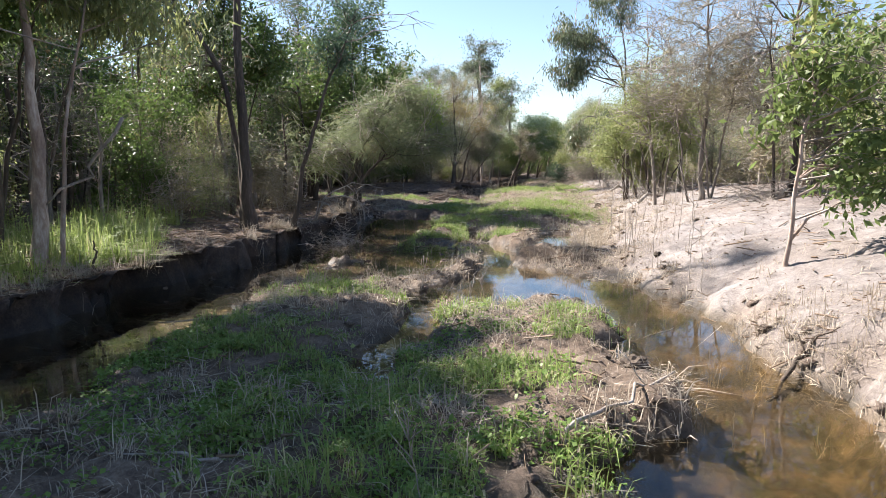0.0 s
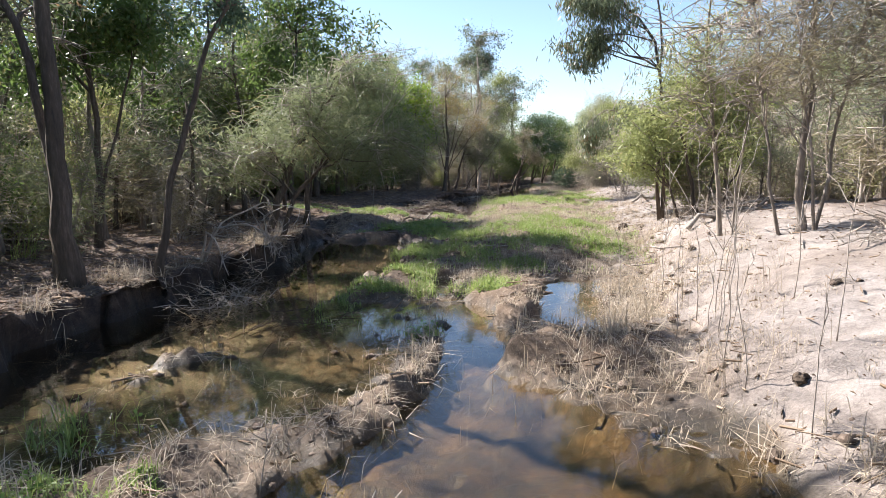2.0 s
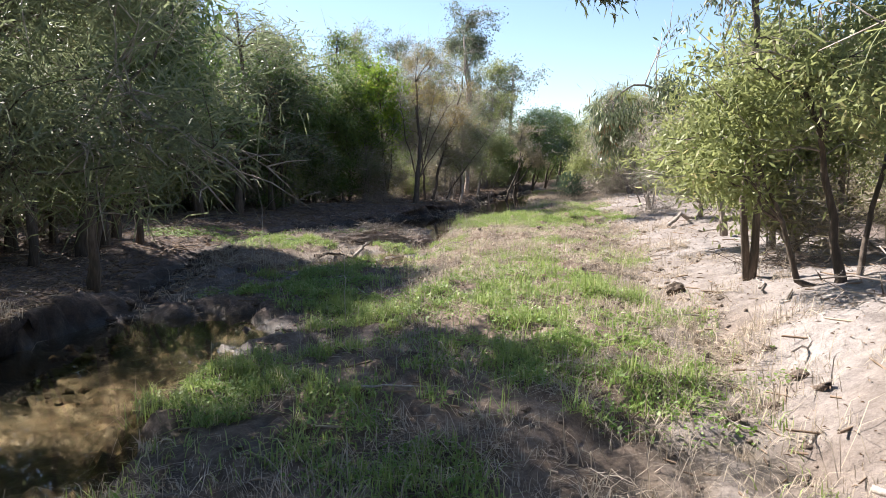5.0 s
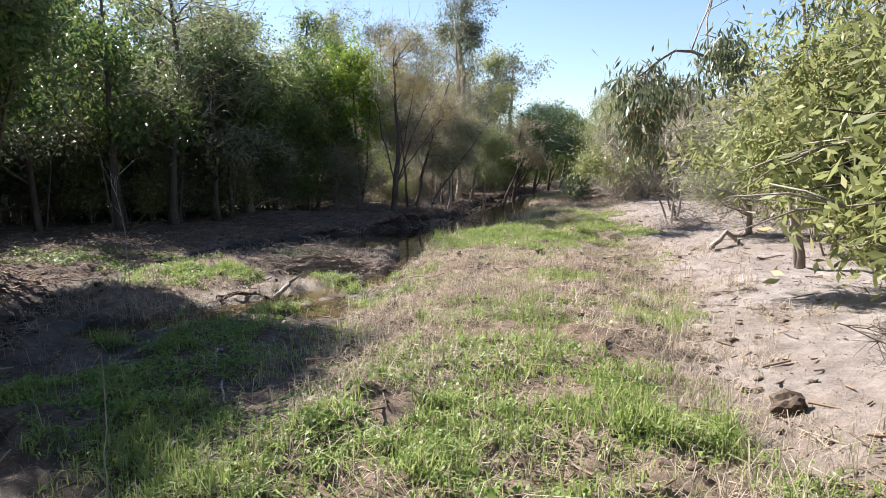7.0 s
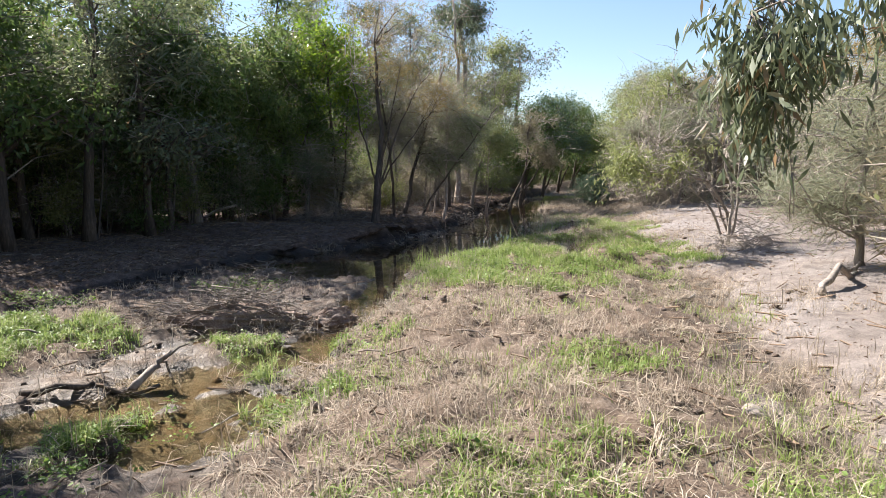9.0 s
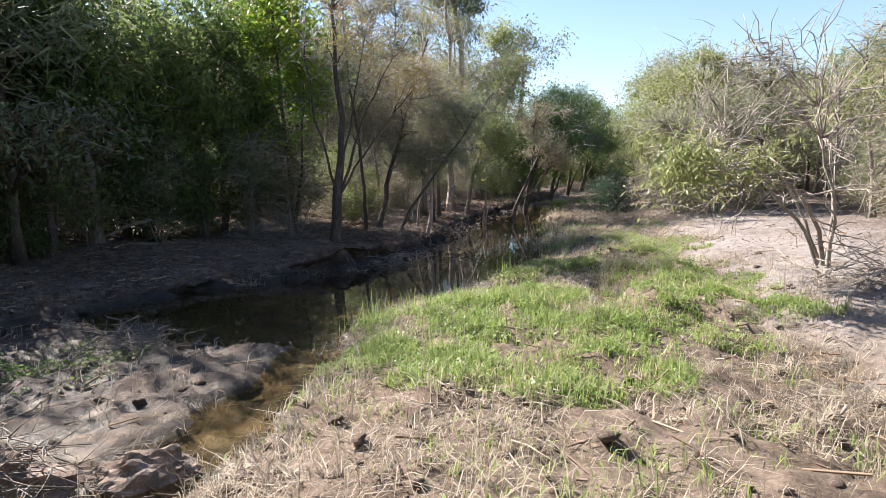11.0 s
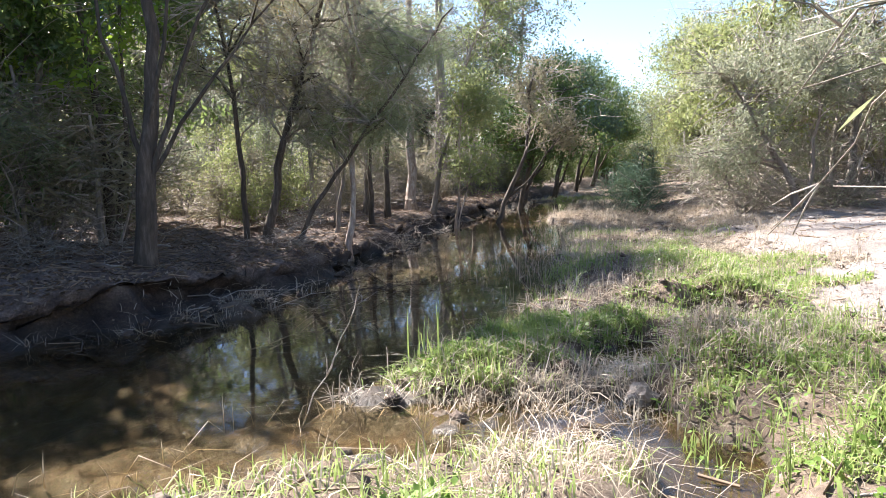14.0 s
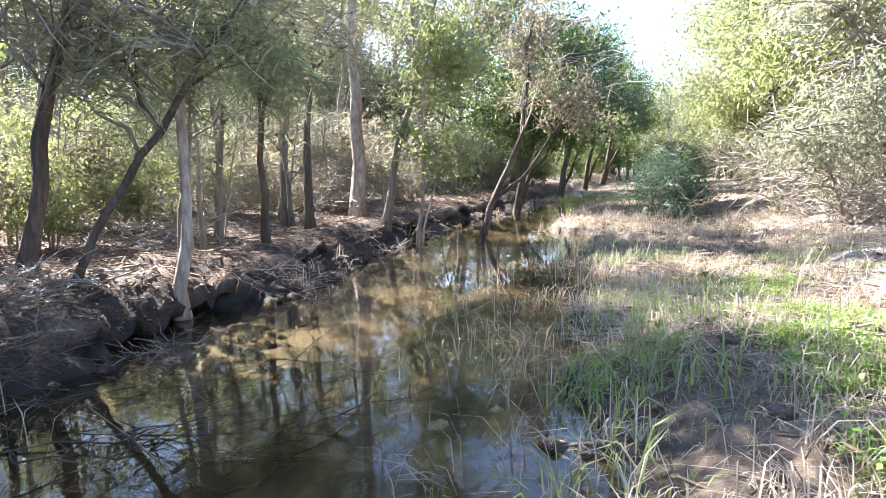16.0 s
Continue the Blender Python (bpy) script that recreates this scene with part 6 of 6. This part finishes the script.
brush_heap(-0.9, 39.9, 0.9, 0.5, 0.35, 36, "pile of fallen branches beside the she-oak", 413, M_BARK_GREY)
brush_heap(6.3, 13.2, 1.0, 0.8, 0.4, 44, "dead grey brush under the scraggy trees", 414, M_DEAD)
brush_heap(6.3, 18.6, 0.8, 0.6, 0.3, 30, "fallen dead branches beside the wattle", 415, M_BARK_GREY)
brush_heap(-0.2, 9.7, 0.28, 0.22, 0.12, 20, "bleached root clump stranded in the shallows", 416, M_DEAD)
brush_heap(-0.2, 32.5, 0.9, 0.5, 0.2, 24, "fallen twigs on the shaded flat", 417, M_BARK_GREY)

brush_heap(1.2, 37.4, 0.5, 0.3, 0.25, 26, "dark tangle of roots hanging from the bank", 418, M_BARK_DARK)
brush_heap(2.35, 40.4, 0.45, 0.3, 0.25, 24, "dark tangle of roots at the lip of the bank", 419, M_BARK_DARK)
brush_heap(2.95, 43.4, 0.5, 0.35, 0.25, 24, "tangle of grey roots and twigs on the bank", 420, M_BARK_GREY, None, 0.004)
brush_heap(3.4, 46.4, 0.6, 0.4, 0.3, 26, "pale dead twigs heaped on the bank", 421, M_DEAD, None, 0.004)
brush_heap(1.2, 44.6, 0.9, 0.6, 0.35, 34, "fallen dead branches among the saplings", 422, M_DEAD, None, 0.005)
brush_heap(-0.9, 40.9, 0.9, 0.6, 0.5, 34, "heap of bleached branches under the wattles", 423, M_DEAD, None, 0.005)


def wrack_core(root, rx, ry, tall, turn, seed):
    """The matted body of a flood-wrack heap."""
    bm = bmesh.new()
    bmesh.ops.create_icosphere(bm, subdivisions=4, radius=1.0)
    for v in bm.verts:
        q = Vector((v.co.x * 1.2, v.co.y * 7, v.co.z * 7))
        v.co *= 1 + 0.22 * noise.noise(q + Vector((seed, 0, 0))) + 0.25 * noise.noise(v.co * 2.3)
        v.co = Vector((v.co.x * rx, v.co.y * ry, v.co.z * tall))
    me = bpy.data.meshes.new("reed_mat")
    bm.to_mesh(me)
    bm.free()
    me.materials.append(M_WRACK)
    ob = part("reed_mat", me, root, "matted brown dead reeds")
    ob.matrix_basis = Matrix.Translation((0, 0, tall * 0.25)) @ Matrix.Rotation(turn, 4, "Z")


wrack_core(heap_long, 0.8, 0.24, 0.22, 0.1, 1)
wrack_core(heap_small, 0.3, 0.22, 0.2, 0.3, 2)


def log(name, a, b, r, wood, label, seed, stubs=3):
    rng = np.random.default_rng(seed)
    root = tagged(new(name), label, "log")
    root.location = (a[0], a[1], height(a[0], a[1]))
    s = Soup()
    e = (b[0] - a[0], b[1] - a[1], height(b[0], b[1]) - height(a[0], a[1]) + b[2])
    p = bend((0, 0, r * 0.6 + a[2]), e, 0.02, rng, 9)
    s.tube(p, np.linspace(r, r * 0.5, 9), 8, 0.1, rng)
    part("stem", s.mesh("stem", wood, True), root)
    for k in range(stubs):
        q = p[rng.integers(2, 8)]
        s = Soup()
        d = np.array([rng.uniform(-1, 1), rng.uniform(-1, 1), rng.uniform(0.1, 0.7)]) * rng.uniform(0.2, 0.6)
        s.tube(bend(q, q + d, 0.05, rng, 4), np.linspace(r * 0.45, r * 0.15, 4), 5)
        part("broken_branch", s.mesh("broken_branch", wood, True), root)
    return root


log("fallen_log", (5.15, 17.6, 0.05), (8.6, 21.0, 0.25), 0.045, M_DEAD, "long grey fallen log on the sandy slope", 501, 5)
log("fallen_log", (5.6, 17.7, 0.02), (8.9, 20.2, 0.15), 0.035, M_BARK_GREY, "thin fallen trunk lying on the sand", 502, 4)
log("fallen_log", (-0.75, 26.75, 0.02), (0.25, 27.2, 0.04), 0.035, M_WET_WOOD, "dark waterlogged log across the side channel", 503, 1)
log("forked_log", (0.02, 27.15, 0.0), (0.26, 27.45, 0.34), 0.04, M_BARK_GREY, "pale broken forked stump leaning out of the mud", 504, 2)
log("fallen_log", (-5.5, 43.0, 0.05), (-1.5, 44.2, 0.3), 0.08, M_BARK_GREY, "fallen trunk in the shaded scrub", 505, 4)
log("fallen_log", (7.4, 29.6, 0.02), (8.6, 30.9, 0.1), 0.05, M_DEAD, "short bleached log on the sand", 506, 2)
log("fallen_log", (-6.5, 38.0, 0.05), (-3.0, 39.0, 0.5), 0.06, M_DEAD, "pale dead trunk leaning among dark scrub", 507, 4)
log("wooden_stake", (-4.35, 8.25, 0.0), (-4.33, 8.25, 0.42), 0.018, M_BARK_DARK, "short dark stake standing in the bank grass", 508, 0)
log("fallen_log", (2.5, 5.0, 0.0), (3.1, 5.35, 0.02), 0.022, M_WET_WOOD, "small wet log half in the shallow water", 509, 2)
log("fallen_log", (0.7, 3.7, 0.05), (1.6, 4.5, 0.1), 0.014, M_DEAD, "long bleached stick lying on dead grass", 510, 1)


def clod(x, y, size, label, seed, mat=None):
    """A lump of root-bound mud, torn and hollow on one side."""
    bm = bmesh.new()
    bmesh.ops.create_icosphere(bm, subdivisions=3, radius=1.0)
    for v in bm.verts:
        n = noise.noise(v.co * 1.7 + Vector((seed, 0, 0))) * 0.4 + noise.noise(v.co * 5 + Vector((0, seed, 0))) * 0.2
        hollow = max(0.0, 0.75 - (v.co - Vector((0.3, -0.85, 0.25))).length) * 0.9
        v.co *= 1 + n - hollow
        v.co.z *= 0.75
    me = bpy.data.meshes.new("clod")
    bm.to_mesh(me)
    bm.free()
    me.materials.append(mat or M_WET_WOOD)
    ob = tagged(new("mud_clod", me), label, "clod")
    ob.matrix_basis = Matrix.Translation((x, y, height(x, y) + size * 0.25)) @ Matrix.Rotation(seed * 1.3, 4, "Z") @ Matrix.Scale(size, 4)
    return ob


clod(5.1, 21.9, 0.13, "torn hollow clod of roots and dark mud", 1)
clod(1.45, 4.95, 0.11, "dark hollow mud clod among dead grass", 2)
clod(1.75, 6.6, 0.08, "dark clod of mud at the channel edge", 3)
clod(4.1, 36.3, 0.07, "round dark clod at the foot of the tuft", 4)
clod(3.2, 9.9, 0.06, "dark root clod on the sandy toe", 5)
clod(2.75, 9.3, 0.06, "dark root clod on the pale mud", 6)
clod(2.9, 5.9, 0.06, "dark root clod on the sand edge", 7)
clod(5.3, 36.2, 0.1, "straw-matted clod beside the pool", 8, M_BARK_GREY)
clod(6.5, 36.7, 0.1, "straw-matted clod of dead roots", 9, M_BARK_GREY)


def stone(x, y, size, label, seed, mat):
    bm = bmesh.new()
    bmesh.ops.create_icosphere(bm, subdivisions=2, radius=1.0)
    for v in bm.verts:
        v.co *= 1 + 0.35 * noise.noise(v.co * 1.3 + Vector((seed * 3.1, 0, 0)))
        v.co.z *= 0.45
    me = bpy.data.meshes.new("stone")
    bm.to_mesh(me)
    bm.free()
    me.materials.append(mat)
    ob = tagged(new("bark_slab", me), label, "bark slab", "bark slabs")
    ob.matrix_basis = Matrix.Translation((x, y, height(x, y) + size * 0.3)) @ Matrix.Rotation(seed * 0.9, 4, "Z") @ Matrix.Rotation(0.35, 4, "X") @ Matrix.Scale(size, 4)


for k, (x, y, q) in enumerate([(5.12, 26.1, 0.10), (4.4, 24.2, 0.07), (4.55, 24.4, 0.06), (1.05, 28.55, 0.08), (2.9, 5.0, 0.04), (4.3, 37.6, 0.05), (4.6, 40.3, 0.06), (4.9, 40.5, 0.05)]):
    stone(x, y, q, "pale weathered slab of bark lying loose", k + 1, M_DEAD)


def stalk(x, y, tall, lean, label, seed, wood, forks=0):
    """A thin dead stem standing up, with or without bare side twigs."""
    rng = np.random.default_rng(seed)
    root = tagged(new("dead_stalk"), label, "stalk", "standing dead stalks")
    root.location = (x, y, height(x, y) - 0.03)
    s = Soup()
    p = bend((0, 0, 0), (lean[0], lean[1], tall), 0.0, rng, 8, 0.009)
    s.tube(p, np.linspace(0.004 + 0.0012 * tall, 0.002, 8), 5)
    part("stem", s.mesh("stem", wood, True), root)
    if forks:
        for _ in range(forks):
            k = rng.integers(3, 7)
            d = np.array([rng.uniform(-1, 1), rng.uniform(-1, 1), rng.uniform(0.6, 1.6)]) * 0.2 * tall
            s = Soup()
            s.tube(bend(p[k], p[k] + d, 0.03, rng, 4), [0.004, 0.0035, 0.003, 0.0015], 4)
            part("twig", s.mesh("twig", wood, True), root)


for k, (x, y, t, lx, f) in enumerate([(2.95, 11.7, 1.35, 0.02, 0), (3.1, 11.1, 1.0, 0.15, 0), (2.5, 12.5, 0.7, 0.0, 0), (3.2, 11.6, 0.9, 0.1, 2), (2.9, 10.1, 1.3, -0.1, 0), (2.95, 10.6, 1.5, 0.1, 3), (3.5, 13.9, 1.6, 0.1, 4),
                                      (0.9, 20.6, 0.95, 0.0, 0), (3.4, 9.2, 1.2, 0.1, 3), (3.7, 12.3, 1.8, 0.1, 5), (-0.3, 8.9, 0.5, 0.1, 3), (0.3, 8.4, 0.45, 0.1, 4), (0.55, 8.2, 0.5, -0.1, 4), (-0.1, 3.0, 0.55, -0.1, 7), (3.3, 36.0, 0.75, 0.35, 3)]):
    stalk(x, y, t, (lx, 0.05), "thin leafless dead stalk standing upright", 600 + k, M_DEAD, f)
for k, (x, y, t, lx) in enumerate([(2.97, 13.9, 1.5, 0.0), (3.39, 12.38, 1.9, -0.02), (3.52, 12.2, 1.6, 0.1), (3.22, 11.4, 1.3, 0.15), (3.25, 11.2, 0.9, 0.25), (3.1, 8.3, 1.2, 0.02), (3.15, 8.0, 0.9, -0.05), (2.9, 9.2, 1.0, 0.05), (3.6, 10.2, 1.4, 0.1), (4.0, 11.6, 1.7, 0.1)]):
    stalk(x, y, t, (lx, 0.03), "tall thin dry stem standing on the sand", 660 + k, M_DEAD, 1 + k % 3)
stalk(-1.45, 25.7, 1.9, (-0.1, 0.0), "pale leafless sapling with forked bare twigs", 640, M_DEAD, 9)

# twigs and bark scraps too many to count
soup = Soup()
for side in (0, 1, 2):
    m = (7000, 900, 4200)[side]
    y = 2 + 52 * g.random(m)
    if side == 0:
        x = np.interp(y, BANK_Y, BANK_X) - 0.3 - 6 * g.random(m) ** 1.3
    elif side == 1:
        x = np.interp(y, TOE_Y, TOE_X) + 4.0 * g.random(m)
    else:
        x, y = strip(m, g, 0.2, 0.4, 2, 54)
    dry = land(x, y)[0] > WATER_Z - 0.02
    x, y = x[dry], y[dry]
    m = len(x)
    z = land(x, y)[0] + 0.012
    a = g.random(m) * 2 * np.pi
    ln = 0.06 + 0.30 * g.random(m) ** 2.5
    d = np.stack([np.cos(a), np.sin(a), 0.18 * g.standard_normal(m)], 1) * ln[:, None]
    w = np.stack([-np.sin(a), np.cos(a), np.zeros(m)], 1) * (0.002 + 0.003 * g.random(m))[:, None]
    u = np.array([0, 0, 1.0]) * (0.004 + 0.006 * g.random(m))[:, None]
    p = np.stack([x, y, z], 1)
    v = np.stack([p - d / 2 - w, p - d / 2 + w, p - d / 2 + u * 2, p + d / 2 - w, p + d / 2 + w, p + d / 2 + u * 2], 1)
    i = np.arange(m)[:, None] * 6
    soup.add(v, None, np.concatenate([i + [0, 1, 4, 3], i + [1, 2, 5, 4], i + [2, 0, 3, 5]], 0))
tagged(new("twig_litter", soup.mesh("twig_litter", F_LITTER)), "fine dead twigs strewn over both banks and the bed", "twigs", kind="stuff")
